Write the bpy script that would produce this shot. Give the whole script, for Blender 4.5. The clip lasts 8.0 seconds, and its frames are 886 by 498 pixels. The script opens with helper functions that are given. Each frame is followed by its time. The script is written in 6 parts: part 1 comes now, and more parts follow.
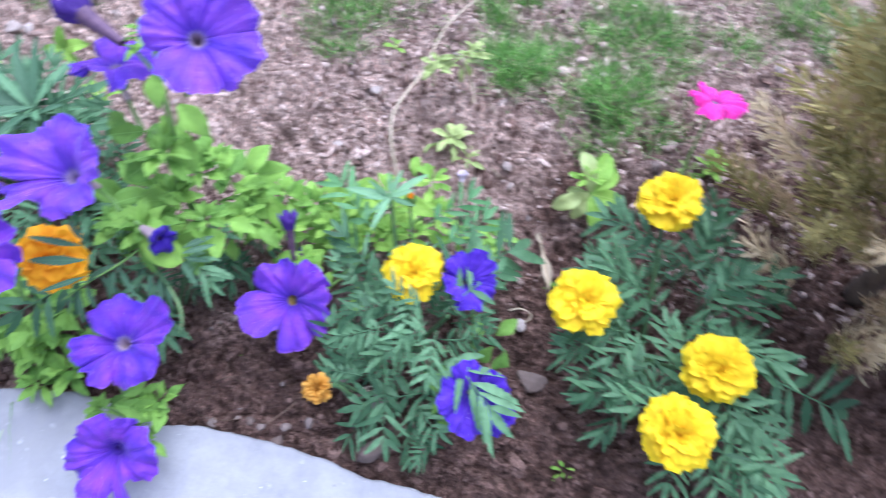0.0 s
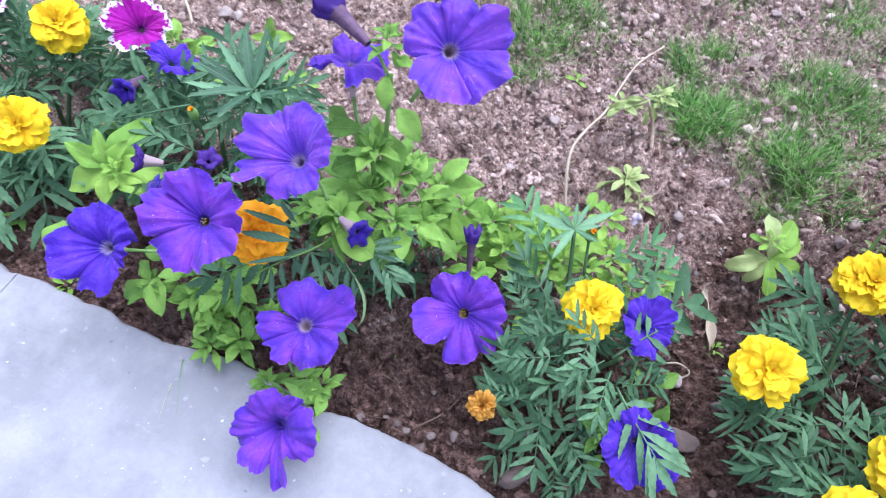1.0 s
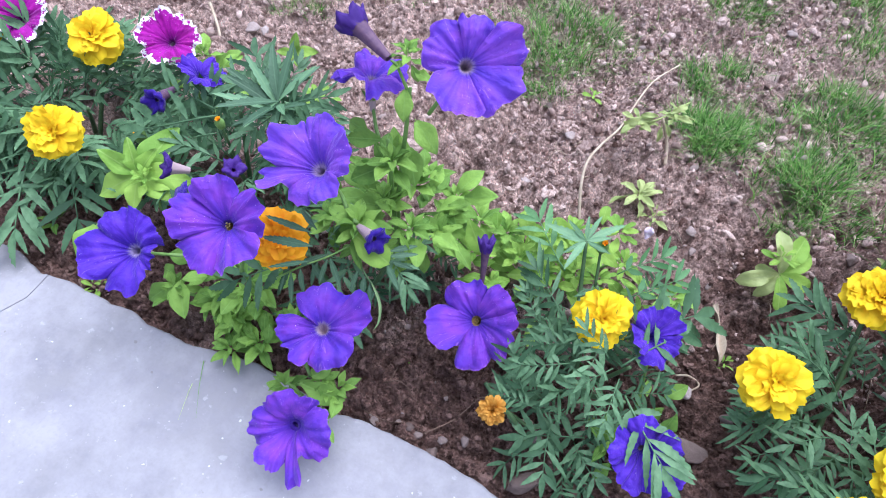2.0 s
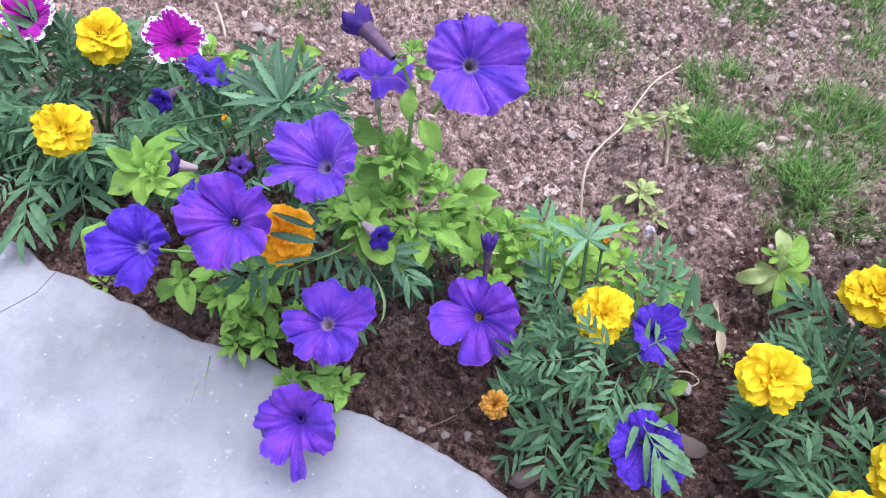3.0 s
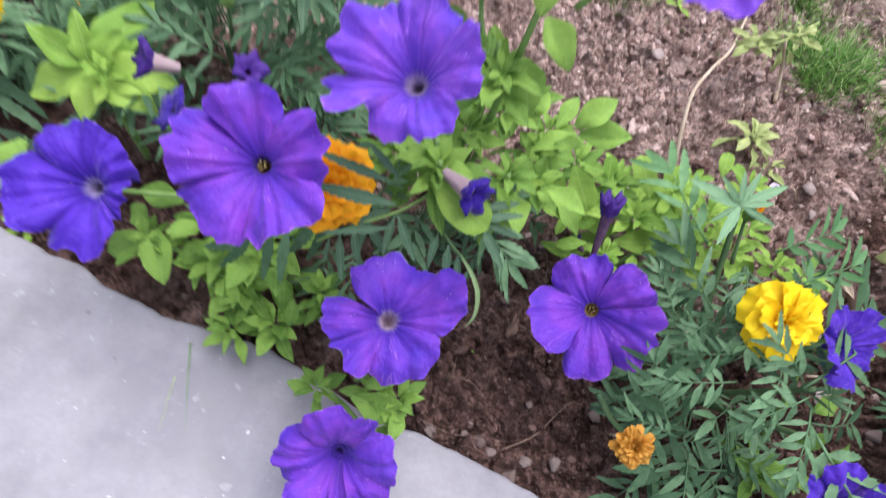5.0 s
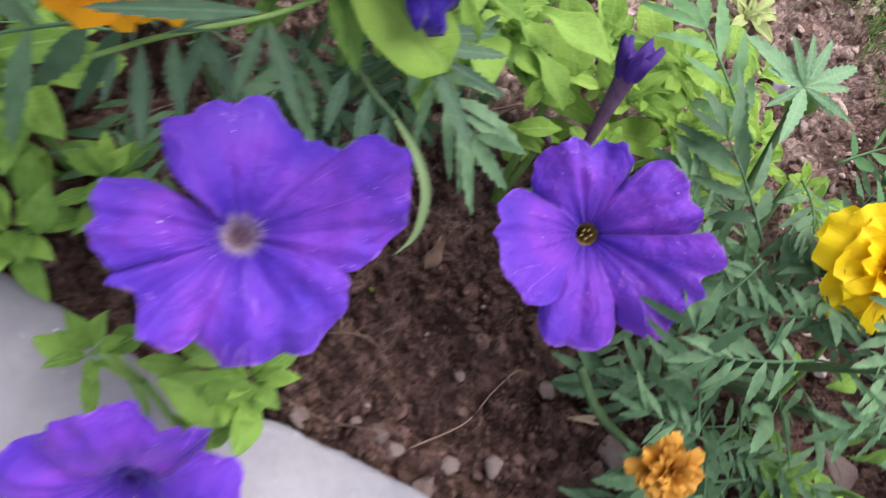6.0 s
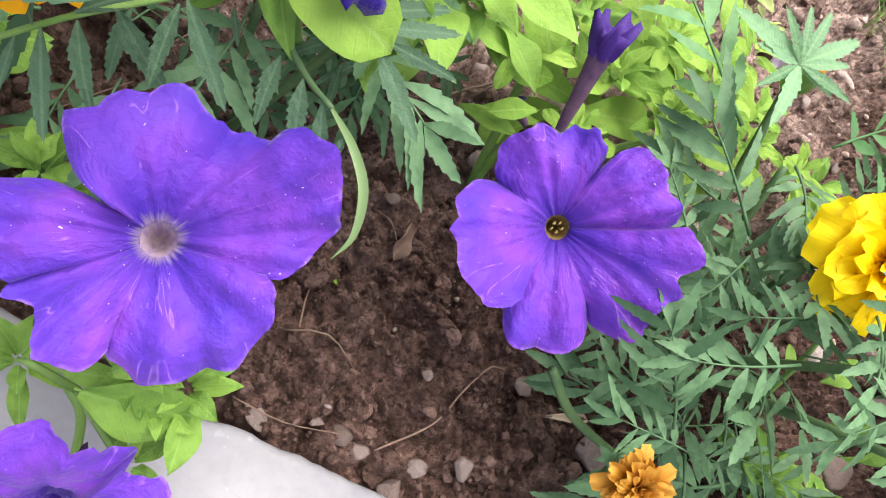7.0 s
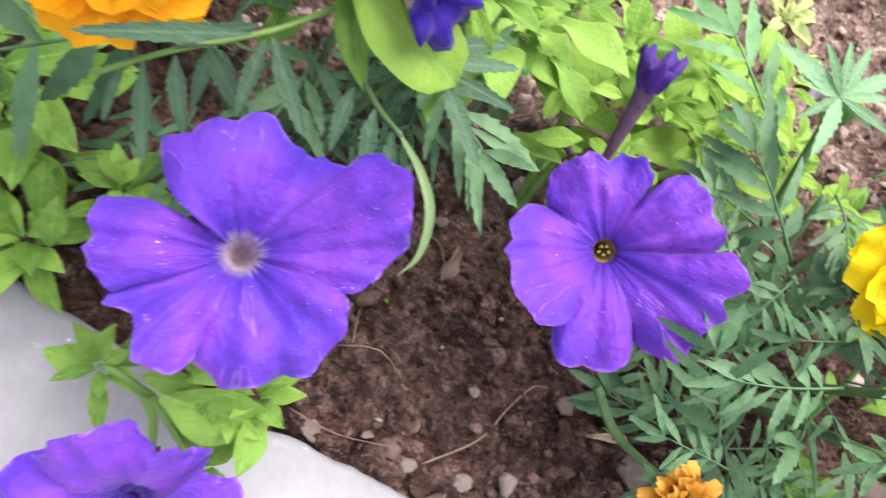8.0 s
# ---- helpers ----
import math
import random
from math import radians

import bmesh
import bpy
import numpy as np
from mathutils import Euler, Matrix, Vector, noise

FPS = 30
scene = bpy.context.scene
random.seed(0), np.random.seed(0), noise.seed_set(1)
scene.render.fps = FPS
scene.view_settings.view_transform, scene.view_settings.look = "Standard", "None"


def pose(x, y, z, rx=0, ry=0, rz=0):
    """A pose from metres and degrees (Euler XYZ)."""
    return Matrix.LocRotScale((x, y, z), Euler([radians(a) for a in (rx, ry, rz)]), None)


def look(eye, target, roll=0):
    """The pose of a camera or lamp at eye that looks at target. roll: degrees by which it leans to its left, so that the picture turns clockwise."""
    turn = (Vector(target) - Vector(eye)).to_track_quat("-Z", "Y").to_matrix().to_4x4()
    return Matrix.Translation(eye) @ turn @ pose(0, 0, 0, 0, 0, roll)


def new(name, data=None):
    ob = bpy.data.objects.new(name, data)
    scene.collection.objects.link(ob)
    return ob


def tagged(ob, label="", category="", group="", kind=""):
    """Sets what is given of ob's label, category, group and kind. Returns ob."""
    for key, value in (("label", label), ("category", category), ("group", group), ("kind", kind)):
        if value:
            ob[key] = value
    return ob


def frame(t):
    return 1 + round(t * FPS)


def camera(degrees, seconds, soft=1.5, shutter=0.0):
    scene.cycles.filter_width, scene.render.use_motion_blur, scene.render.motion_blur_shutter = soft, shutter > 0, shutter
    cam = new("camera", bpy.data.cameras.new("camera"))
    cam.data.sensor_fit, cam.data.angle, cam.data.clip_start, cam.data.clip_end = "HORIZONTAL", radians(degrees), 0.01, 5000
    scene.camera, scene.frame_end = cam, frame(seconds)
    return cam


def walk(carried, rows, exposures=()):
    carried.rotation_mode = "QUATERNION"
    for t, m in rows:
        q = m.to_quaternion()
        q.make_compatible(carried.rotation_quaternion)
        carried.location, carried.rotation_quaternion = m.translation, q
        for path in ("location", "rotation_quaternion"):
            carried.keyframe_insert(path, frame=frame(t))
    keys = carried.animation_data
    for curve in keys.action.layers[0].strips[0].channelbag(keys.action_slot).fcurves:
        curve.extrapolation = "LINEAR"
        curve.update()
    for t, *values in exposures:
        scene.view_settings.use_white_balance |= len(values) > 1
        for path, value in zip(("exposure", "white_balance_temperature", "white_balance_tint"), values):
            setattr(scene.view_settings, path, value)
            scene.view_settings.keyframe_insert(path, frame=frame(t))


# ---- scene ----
cam = camera(65.0, 8.0, soft=1.0, shutter=0.5)
PATH = [
    (0, (0.065, 0.09, 0.583), (-0.084, 1.13, -1.118), 3.6),
    (0.5, (0.01, 0.086, 0.573), (-0.321, 1.1, -1.119), 2.5),
    (1, (-0.007, 0.066, 0.582), (-0.408, 1.093, -1.087), 2.5),
    (1.5, (-0.002, 0.059, 0.588), (-0.459, 1.096, -1.06), 1.4),
    (3, (0.003, 0.047, 0.597), (-0.467, 1.087, -1.045), 1.2),
    (3.5, (0.002, 0.049, 0.595), (-0.473, 1.076, -1.055), 1.0),
    (4, (-0.029, 0.061, 0.574), (-0.577, 1.046, -1.079), -3.7),
    (4.5, (-0.091, 0.106, 0.509), (-0.514, 1.122, -1.161), 2.8),
    (4.7, (-0.116, 0.114, 0.494), (-0.449, 1.101, -1.214), 6.7),
    (5.8, (-0.185, 0.156, 0.307), (0.089, 1.087, -1.443), 45.2),
    (6, (-0.172, 0.182, 0.285), (0.172, 1.107, -1.457), 46.4),
    (6.5, (-0.162, 0.202, 0.28), (0.185, 1.068, -1.489), 47.8),
    (7, (-0.158, 0.203, 0.278), (0.201, 1.047, -1.499), 48.6),
    (7.5, (-0.158, 0.203, 0.279), (0.203, 1.053, -1.495), 48.4),
    (8, (-0.167, 0.193, 0.285), (0.092, 1.071, -1.493), 43.6),
]
EXPOSURE = [(0.0, 1.62, 5250, 15), (1.0, 1.48, 5400, 16), (3.5, 1.28, 5800, 18), (4.5, 1.25, 6100, 19), (6.0, 1.30, 6500, 18), (7.0, 1.80, 6900, 12), (7.5, 1.84, 6900, 12), (8.0, 1.90, 6750, 13)]
walk(cam, [(t, look(eye, target, roll)) for t, eye, target, roll in PATH], EXPOSURE)


# ---------------------------------------------------------------- light
world = bpy.data.worlds.new("sky")
scene.world = world
world.use_nodes = True
sky = world.node_tree.nodes.new("ShaderNodeTexSky")
sky.sky_type = "NISHITA"
sky.sun_disc = False
SUN_UP, SUN_ROUND = radians(72), radians(25)
sky.sun_elevation, sky.sun_rotation = SUN_UP, SUN_ROUND
sky.dust_density, sky.ozone_density, sky.air_density = 1.6, 1.0, 1.0
back = world.node_tree.nodes["Background"]
# thin cloud takes most of the blue out of the sky
veil = world.node_tree.nodes.new("ShaderNodeHueSaturation")
veil.inputs["Saturation"].default_value = 0.45
world.node_tree.links.new(sky.outputs["Color"], veil.inputs["Color"])
world.node_tree.links.new(veil.outputs["Color"], back.inputs["Color"])
back.inputs["Strength"].default_value = 0.10
sun_data = bpy.data.lights.new("sun", "SUN")
sun_data.energy, sun_data.angle, sun_data.color = 2.0, radians(62), (1.0, 0.97, 0.93)
sun = new("sun", sun_data)
sun_from = Vector((math.sin(SUN_ROUND) * math.cos(SUN_UP), math.cos(SUN_ROUND) * math.cos(SUN_UP), math.sin(SUN_UP)))
sun.matrix_world = look(sun_from * 20, (0, 0, 0))


# ---------------------------------------------------------------- material helpers
def material(name, rough=0.6, spec=0.4):
    m = bpy.data.materials.new(name)
    m.use_nodes = True
    b = m.node_tree.nodes["Principled BSDF"]
    b.inputs["Roughness"].default_value = rough
    b.inputs["Specular IOR Level"].default_value = spec
    return m, b


def feed(m, socket, value):
    if isinstance(value, (int, float)):
        socket.default_value = value
    elif isinstance(value, (tuple, list)):
        socket.default_value = (*value, 1.0) if len(value) == 3 and len(socket.default_value) == 4 else value
    else:
        m.node_tree.links.new(value, socket)


def coords(m, which="Object"):
    return m.node_tree.nodes.new("ShaderNodeTexCoord").outputs[which]


def stretch(m, vec, scale, shift=(0, 0, 0)):
    n = m.node_tree.nodes.new("ShaderNodeMapping")
    feed(m, n.inputs["Vector"], vec)
    n.inputs["Scale"].default_value = scale
    n.inputs["Location"].default_value = shift
    return n.outputs["Vector"]


def fuzz(m, vec, scale, detail=4.0, rough=0.55):
    n = m.node_tree.nodes.new("ShaderNodeTexNoise")
    feed(m, n.inputs["Vector"], vec)
    n.inputs["Scale"].default_value = scale
    n.inputs["Detail"].default_value = detail
    n.inputs["Roughness"].default_value = rough
    return n.outputs["Fac"]


def cells(m, vec, scale, feature="F1"):
    n = m.node_tree.nodes.new("ShaderNodeTexVoronoi")
    n.feature = feature
    feed(m, n.inputs["Vector"], vec)
    n.inputs["Scale"].default_value = scale
    return n.outputs["Distance"]


def ramp(m, fac, *stops):
    n = m.node_tree.nodes.new("ShaderNodeValToRGB")
    feed(m, n.inputs["Fac"], fac)
    while len(n.color_ramp.elements) < len(stops):
        n.color_ramp.elements.new(0.5)
    for e, (at, c) in zip(n.color_ramp.elements, stops):
        e.position = at
        e.color = (c, c, c, 1) if isinstance(c, (int, float)) else (*c, 1)
    return n.outputs["Color"]


def blend(m, fac, a, b, how="MIX"):
    n = m.node_tree.nodes.new("ShaderNodeMix")
    n.data_type, n.blend_type = "RGBA", how
    feed(m, n.inputs[0], fac)
    feed(m, n.inputs[6], a)
    feed(m, n.inputs[7], b)
    return n.outputs[2]


def sums(m, op, a, b=0.0, c=0.0):
    n = m.node_tree.nodes.new("ShaderNodeMath")
    n.operation = op
    feed(m, n.inputs[0], a)
    feed(m, n.inputs[1], b)
    feed(m, n.inputs[2], c)
    return n.outputs[0]


def axis(m, vec, which):
    n = m.node_tree.nodes.new("ShaderNodeSeparateXYZ")
    feed(m, n.inputs[0], vec)
    return n.outputs[which]


def relief(m, b, height, strength, distance):
    n = m.node_tree.nodes.new("ShaderNodeBump")
    n.inputs["Strength"].default_value = strength
    n.inputs["Distance"].default_value = distance
    feed(m, n.inputs["Height"], height)
    m.node_tree.links.new(n.outputs["Normal"], b.inputs["Normal"])


def chance(m):
    return m.node_tree.nodes.new("ShaderNodeObjectInfo").outputs["Random"]


def island(m):
    return m.node_tree.nodes.new("ShaderNodeNewGeometry").outputs["Random Per Island"]


def see_through(m, b, colour, share):
    """A thin leaf or petal that lets part of the light through."""
    t = m.node_tree.nodes.new("ShaderNodeBsdfTranslucent")
    feed(m, t.inputs["Color"], colour)
    mix = m.node_tree.nodes.new("ShaderNodeMixShader")
    mix.inputs[0].default_value = share
    m.node_tree.links.new(b.outputs[0], mix.inputs[1])
    m.node_tree.links.new(t.outputs[0], mix.inputs[2])
    m.node_tree.links.new(mix.outputs[0], m.node_tree.nodes["Material Output"].inputs["Surface"])


# ---------------------------------------------------------------- materials
def make_soil():
    m, b = material("soil", 0.95, 0.12)
    v = coords(m)
    wide = fuzz(m, v, 3.5, 5, 0.6)
    crust = fuzz(m, v, 26, 6, 0.65)
    grit = ramp(m, fuzz(m, v, 95, 9, 0.72), (0.34, 0.0), (0.66, 1.0))
    fine = fuzz(m, v, 420, 5, 0.75)
    moist = blend(m, grit, (0.048, 0.027, 0.022), (0.335, 0.208, 0.172))
    dry = blend(m, grit, (0.240, 0.152, 0.129), (0.88, 0.68, 0.60))
    # drier away from the beds and towards the open ground
    slope = sums(m, "MULTIPLY", sums(m, "MINIMUM", sums(m, "MAXIMUM", axis(m, v, 0), -0.05), 0.35), -0.85)
    where = sums(m, "ADD", sums(m, "ADD", axis(m, v, 1), slope), sums(m, "MULTIPLY", sums(m, "SUBTRACT", wide, 0.5), 0.75))
    where = sums(m, "ADD", where, sums(m, "MULTIPLY", sums(m, "SUBTRACT", crust, 0.5), 0.45))
    dryness = ramp(m, where, (0.34, 0.0), (0.56, 1.0))
    c = blend(m, dryness, moist, dry)
    c = blend(m, ramp(m, crust, (0.32, 0.6), (0.48, 0.0)), c, blend(m, 1.0, c, (0.40, 0.35, 0.33), "MULTIPLY"))
    for scale, share in ((70, 0.35), (210, 0.42), (480, 0.30)):
        n = m.node_tree.nodes.new("ShaderNodeTexVoronoi")
        feed(m, n.inputs["Vector"], v)
        n.inputs["Scale"].default_value = scale
        crumb = axis(m, n.outputs["Color"], 0)
        c = blend(m, share, c, blend(m, crumb, blend(m, 1.0, c, (0.46, 0.43, 0.42), "MULTIPLY"), blend(m, 1.0, c, (1.75, 1.74, 1.74), "MULTIPLY")))
    c = blend(m, ramp(m, fine, (0.66, 0.0), (0.80, 0.4)), c, (0.46, 0.38, 0.33))
    # beyond the dug ground a toned-down brown keeps the flat soil from blowing out
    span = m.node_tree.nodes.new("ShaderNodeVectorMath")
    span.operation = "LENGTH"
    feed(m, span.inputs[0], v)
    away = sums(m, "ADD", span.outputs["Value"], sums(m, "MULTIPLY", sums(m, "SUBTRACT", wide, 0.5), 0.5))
    far_tone = blend(m, fuzz(m, v, 14, 6, 0.7), (0.24, 0.165, 0.140), (0.62, 0.475, 0.415))
    c = blend(m, ramp(m, sums(m, "MULTIPLY", away, 0.25), (0.30, 0.0), (0.80, 1.0)), c, far_tone)
    feed(m, b.inputs["Base Color"], c)
    lump = sums(m, "ADD", cells(m, v, 120), sums(m, "MULTIPLY", cells(m, v, 290), 0.55))
    relief(m, b, sums(m, "SUBTRACT", sums(m, "ADD", sums(m, "MULTIPLY", grit, 0.6), sums(m, "MULTIPLY", fine, 0.5)), lump), 1.0, 0.008)
    return m


def make_clod(name, dark, light):
    m, b = material(name, 0.95, 0.15)
    v = coords(m)
    grit = fuzz(m, v, 420, 6, 0.75)
    c = blend(m, island(m), dark, light)
    c = blend(m, ramp(m, grit, (0.30, 0.45), (0.55, 0.0)), c, (0.08, 0.05, 0.04))
    feed(m, b.inputs["Base Color"], c)
    relief(m, b, grit, 1.0, 0.0035)
    return m


def make_stone(name, dark, light):
    m, b = material(name, 0.8, 0.3)
    v = coords(m)
    c = blend(m, chance(m), dark, light)
    c = blend(m, ramp(m, fuzz(m, v, 2.6, 6, 0.7), (0.3, 0.45), (0.7, 0.0)), c, (0.11, 0.08, 0.066))
    c = blend(m, ramp(m, fuzz(m, v, 11, 3), (0.60, 0.0), (0.74, 0.25)), c, (0.40, 0.35, 0.32))
    feed(m, b.inputs["Base Color"], c)
    relief(m, b, fuzz(m, v, 6, 5), 0.6, 0.0015)
    return m


def make_concrete():
    m, b = material("concrete", 0.72, 0.35)
    v = coords(m)
    broad = fuzz(m, v, 4.5, 6, 0.6)
    mid = fuzz(m, v, 28, 6, 0.65)
    fine = fuzz(m, v, 260, 4, 0.6)
    c = blend(m, ramp(m, broad, (0.35, 0.0), (0.65, 1.0)), (0.185, 0.182, 0.202), (0.262, 0.259, 0.284))
    c = blend(m, ramp(m, mid, (0.35, 0.45), (0.6, 0.0)), c, (0.25, 0.245, 0.245))
    c = blend(m, ramp(m, fuzz(m, stretch(m, v, (1, 1, 1), (5, 2, 0)), 13, 5, 0.7), (0.40, 0.0), (0.66, 0.7)), c, (0.365, 0.361, 0.385))
    c = blend(m, ramp(m, fuzz(m, v, 210, 2), (0.70, 0.0), (0.74, 0.18)), c, (0.55, 0.55, 0.57))
    c = blend(m, ramp(m, fuzz(m, stretch(m, v, (1, 1, 1), (1, 4, 0)), 90, 4), (0.66, 0.0), (0.72, 0.35)), c, (0.50, 0.50, 0.52))
    c = blend(m, ramp(m, fuzz(m, stretch(m, v, (1, 1, 1), (3, 7, 1)), 95, 2), (0.735, 0.0), (0.76, 0.6)), c, (0.18, 0.17, 0.16))
    c = blend(m, ramp(m, fine, (0.3, 0.25), (0.5, 0.0)), c, (0.22, 0.215, 0.215))
    c = blend(m, ramp(m, fuzz(m, stretch(m, v, (1, 1, 1), (8, 1, 2)), 150, 1), (0.755, 0.0), (0.775, 0.7)), c, (0.66, 0.66, 0.68))
    feed(m, b.inputs["Base Color"], c)
    feed(m, b.inputs["Roughness"], ramp(m, mid, (0.3, 0.55), (0.7, 0.85)))
    relief(m, b, sums(m, "ADD", mid, sums(m, "MULTIPLY", fine, 0.5)), 0.35, 0.0018)
    return m


def make_petal(name, deep, mid, pale, edge=None, throat=None):
    """Petunia limb: u of the UV map runs round the flower, v from the throat to the rim."""
    m, b = material(name, 0.58, 0.22)
    uv, v = coords(m, "UV"), coords(m)
    rim = axis(m, uv, 1)
    veins = fuzz(m, stretch(m, uv, (95, 1.6, 1)), 1.0, 3, 0.55)
    streak = fuzz(m, stretch(m, uv, (15, 1.5, 1), (4, 2, 0)), 1.0, 4, 0.55)
    # broad changes of hue from lobe to lobe and towards the rim
    broad = sums(m, "ADD", sums(m, "MULTIPLY", fuzz(m, stretch(m, uv, (7, 1.3, 1), (9, 1, 0)), 1.0, 2), 0.65), sums(m, "MULTIPLY", fuzz(m, v, 1.6, 3), 0.35))
    c = blend(m, ramp(m, broad, (0.38, 0.0), (0.60, 1.0)), deep, mid)
    c = blend(m, sums(m, "MULTIPLY", ramp(m, broad, (0.52, 0.0), (0.66, 0.55)), ramp(m, rim, (0.25, 0.0), (0.8, 1.0))), c, pale)
    c = blend(m, ramp(m, streak, (0.34, 0.30), (0.50, 0.0)), c, blend(m, 1.0, c, (0.60, 0.55, 0.74), "MULTIPLY"))
    c = blend(m, ramp(m, streak, (0.56, 0.0), (0.74, 0.22)), c, (min(1.0, mid[0] * 1.5 + 0.02), mid[1] * 2.2 + 0.02, min(1.0, mid[2] * 1.35 + 0.03)))
    c = blend(m, ramp(m, veins, (0.36, 0.14), (0.46, 0.0)), c, blend(m, 1.0, c, (0.50, 0.45, 0.66), "MULTIPLY"))
    # a few pale scratches along the folds
    fold = sums(m, "ABSOLUTE", sums(m, "SUBTRACT", fuzz(m, stretch(m, uv, (30, 1.0, 1), (2, 5, 0)), 1.0, 2, 0.4), 0.5))
    thread = sums(m, "MULTIPLY", ramp(m, fold, (0.0, 0.42), (0.012, 0.0)), ramp(m, fuzz(m, stretch(m, v, (1, 1, 1), (1, 9, 4)), 3.5, 2), (0.54, 0.0), (0.62, 1.0)))
    c = blend(m, thread, c, (min(1.0, mid[0] * 2.6 + 0.10), mid[1] * 3 + 0.12, min(1.0, mid[2] * 1.5 + 0.07)))
    hem = sums(m, "MULTIPLY", ramp(m, rim, (0.965, 0.0), (1.0, 1.0)), ramp(m, fuzz(m, v, 9, 3), (0.48, 0.0), (0.66, 0.5)))
    c = blend(m, hem, c, (min(1.0, mid[0] * 2.2 + 0.12), mid[1] * 3 + 0.12, min(1.0, mid[2] * 1.4 + 0.1)))
    c = blend(m, ramp(m, rim, (0.12, 0.85), (0.40, 0.0)), c, (deep[0] * 0.5, deep[1] * 0.5, deep[2] * 0.7))
    if throat:
        frayed = sums(m, "ADD", rim, sums(m, "MULTIPLY", sums(m, "SUBTRACT", fuzz(m, stretch(m, uv, (60, 0.5, 1)), 1.0, 2), 0.5), 0.20))
        c = blend(m, ramp(m, frayed, (0.115, 0.85), (0.185, 0.0)), c, throat)
    if edge:
        worn = sums(m, "ADD", rim, sums(m, "MULTIPLY", sums(m, "SUBTRACT", fuzz(m, v, 7, 3), 0.5), 0.95))
        c = blend(m, ramp(m, worn, (0.86, 0.0), (0.89, 1.0)), c, edge)
    # pollen and dew in a few drifts
    dew = ramp(m, fuzz(m, v, 40, 1), (0.75, 0.0), (0.77, 0.8))
    dew = sums(m, "MULTIPLY", dew, ramp(m, fuzz(m, v, 2.2, 2), (0.53, 0.0), (0.58, 1.0)))
    c = blend(m, dew, c, (0.80, 0.70, 0.88))
    feed(m, b.inputs["Base Color"], c)
    b.inputs["Sheen Weight"].default_value = 0.25
    b.inputs["Sheen Tint"].default_value = (0.75, 0.7, 1.0, 1.0)
    b.inputs["Sheen Roughness"].default_value = 0.4
    pucker = fuzz(m, stretch(m, uv, (22, 5, 1), (3, 3, 0)), 1.0, 4, 0.6)
    relief(m, b, sums(m, "ADD", sums(m, "ADD", sums(m, "MULTIPLY", veins, 0.12), sums(m, "MULTIPLY", streak, 0.40)), sums(m, "ADD", sums(m, "MULTIPLY", pucker, 0.75), sums(m, "MULTIPLY", fuzz(m, v, 7.0, 4, 0.55), 0.6))), 0.7, 0.0030)
    see_through(m, b, c, 0.25)
    return m


def make_leaf(name, deep, pale, rib, rough=0.5, share=0.25, gloss=0.45, veins=9.0):
    """Blade one unit long on x; side veins slant from the midrib."""
    m, b = material(name, rough, gloss)
    v = coords(m)
    side = sums(m, "ABSOLUTE", axis(m, v, 1))
    slant = sums(m, "SUBTRACT", sums(m, "MULTIPLY", axis(m, v, 0), veins), sums(m, "MULTIPLY", side, veins * 0.9))
    line = sums(m, "ABSOLUTE", sums(m, "SUBTRACT", sums(m, "FRACT", slant), 0.5))
    vein = ramp(m, line, (0.0, 1.0), (0.09, 0.0))
    mid = ramp(m, side, (0.006, 1.0), (0.020, 0.0))
    tone = blend(m, chance(m), deep, pale)
    tone = blend(m, sums(m, "MULTIPLY", fuzz(m, v, 5, 4), 0.6), tone, pale)
    tone = blend(m, ramp(m, fuzz(m, v, 2.5, 3), (0.3, 0.35), (0.5, 0.0)), tone, deep)
    c = blend(m, sums(m, "MULTIPLY", vein, 0.04), tone, rib)
    c = blend(m, sums(m, "MULTIPLY", mid, 0.42), c, rib)
    feed(m, b.inputs["Base Color"], c)
    relief(m, b, sums(m, "ADD", sums(m, "MULTIPLY", vein, -0.12), sums(m, "MULTIPLY", fuzz(m, v, 9, 4), 1.6)), 0.5, 0.0013)
    see_through(m, b, blend(m, 0.5, c, rib), share)
    return m


def make_frond(name, deep, pale, rib):
    m, b = material(name, 0.55, 0.28)
    v = coords(m)
    tone = blend(m, chance(m), deep, pale)
    tone = blend(m, sums(m, "MULTIPLY", island(m), 0.75), tone, pale)
    tone = blend(m, ramp(m, fuzz(m, v, 9, 4), (0.35, 0.5), (0.6, 0.0)), tone, deep)
    feed(m, b.inputs["Base Color"], tone)
    relief(m, b, fuzz(m, v, 45, 3), 0.4, 0.0004)
    see_through(m, b, blend(m, 0.5, tone, rib), 0.18)
    return m


def make_throat():
    """Greyish lilac, streaked, darker towards the tube."""
    m, b = material("pale_throat", 0.75, 0.2)
    v = coords(m)
    streak = fuzz(m, stretch(m, v, (26, 26, 3)), 1.0, 3)
    deep = sums(m, "MULTIPLY", sums(m, "ADD", axis(m, v, 2), 0.46), 4.0)
    c = blend(m, ramp(m, deep, (0.0, 0.0), (0.9, 1.0)), (0.36, 0.28, 0.32), (0.36, 0.27, 0.38))
    c = blend(m, ramp(m, streak, (0.42, 0.35), (0.55, 0.0)), c, (0.14, 0.06, 0.28))
    feed(m, b.inputs["Base Color"], c)
    return m


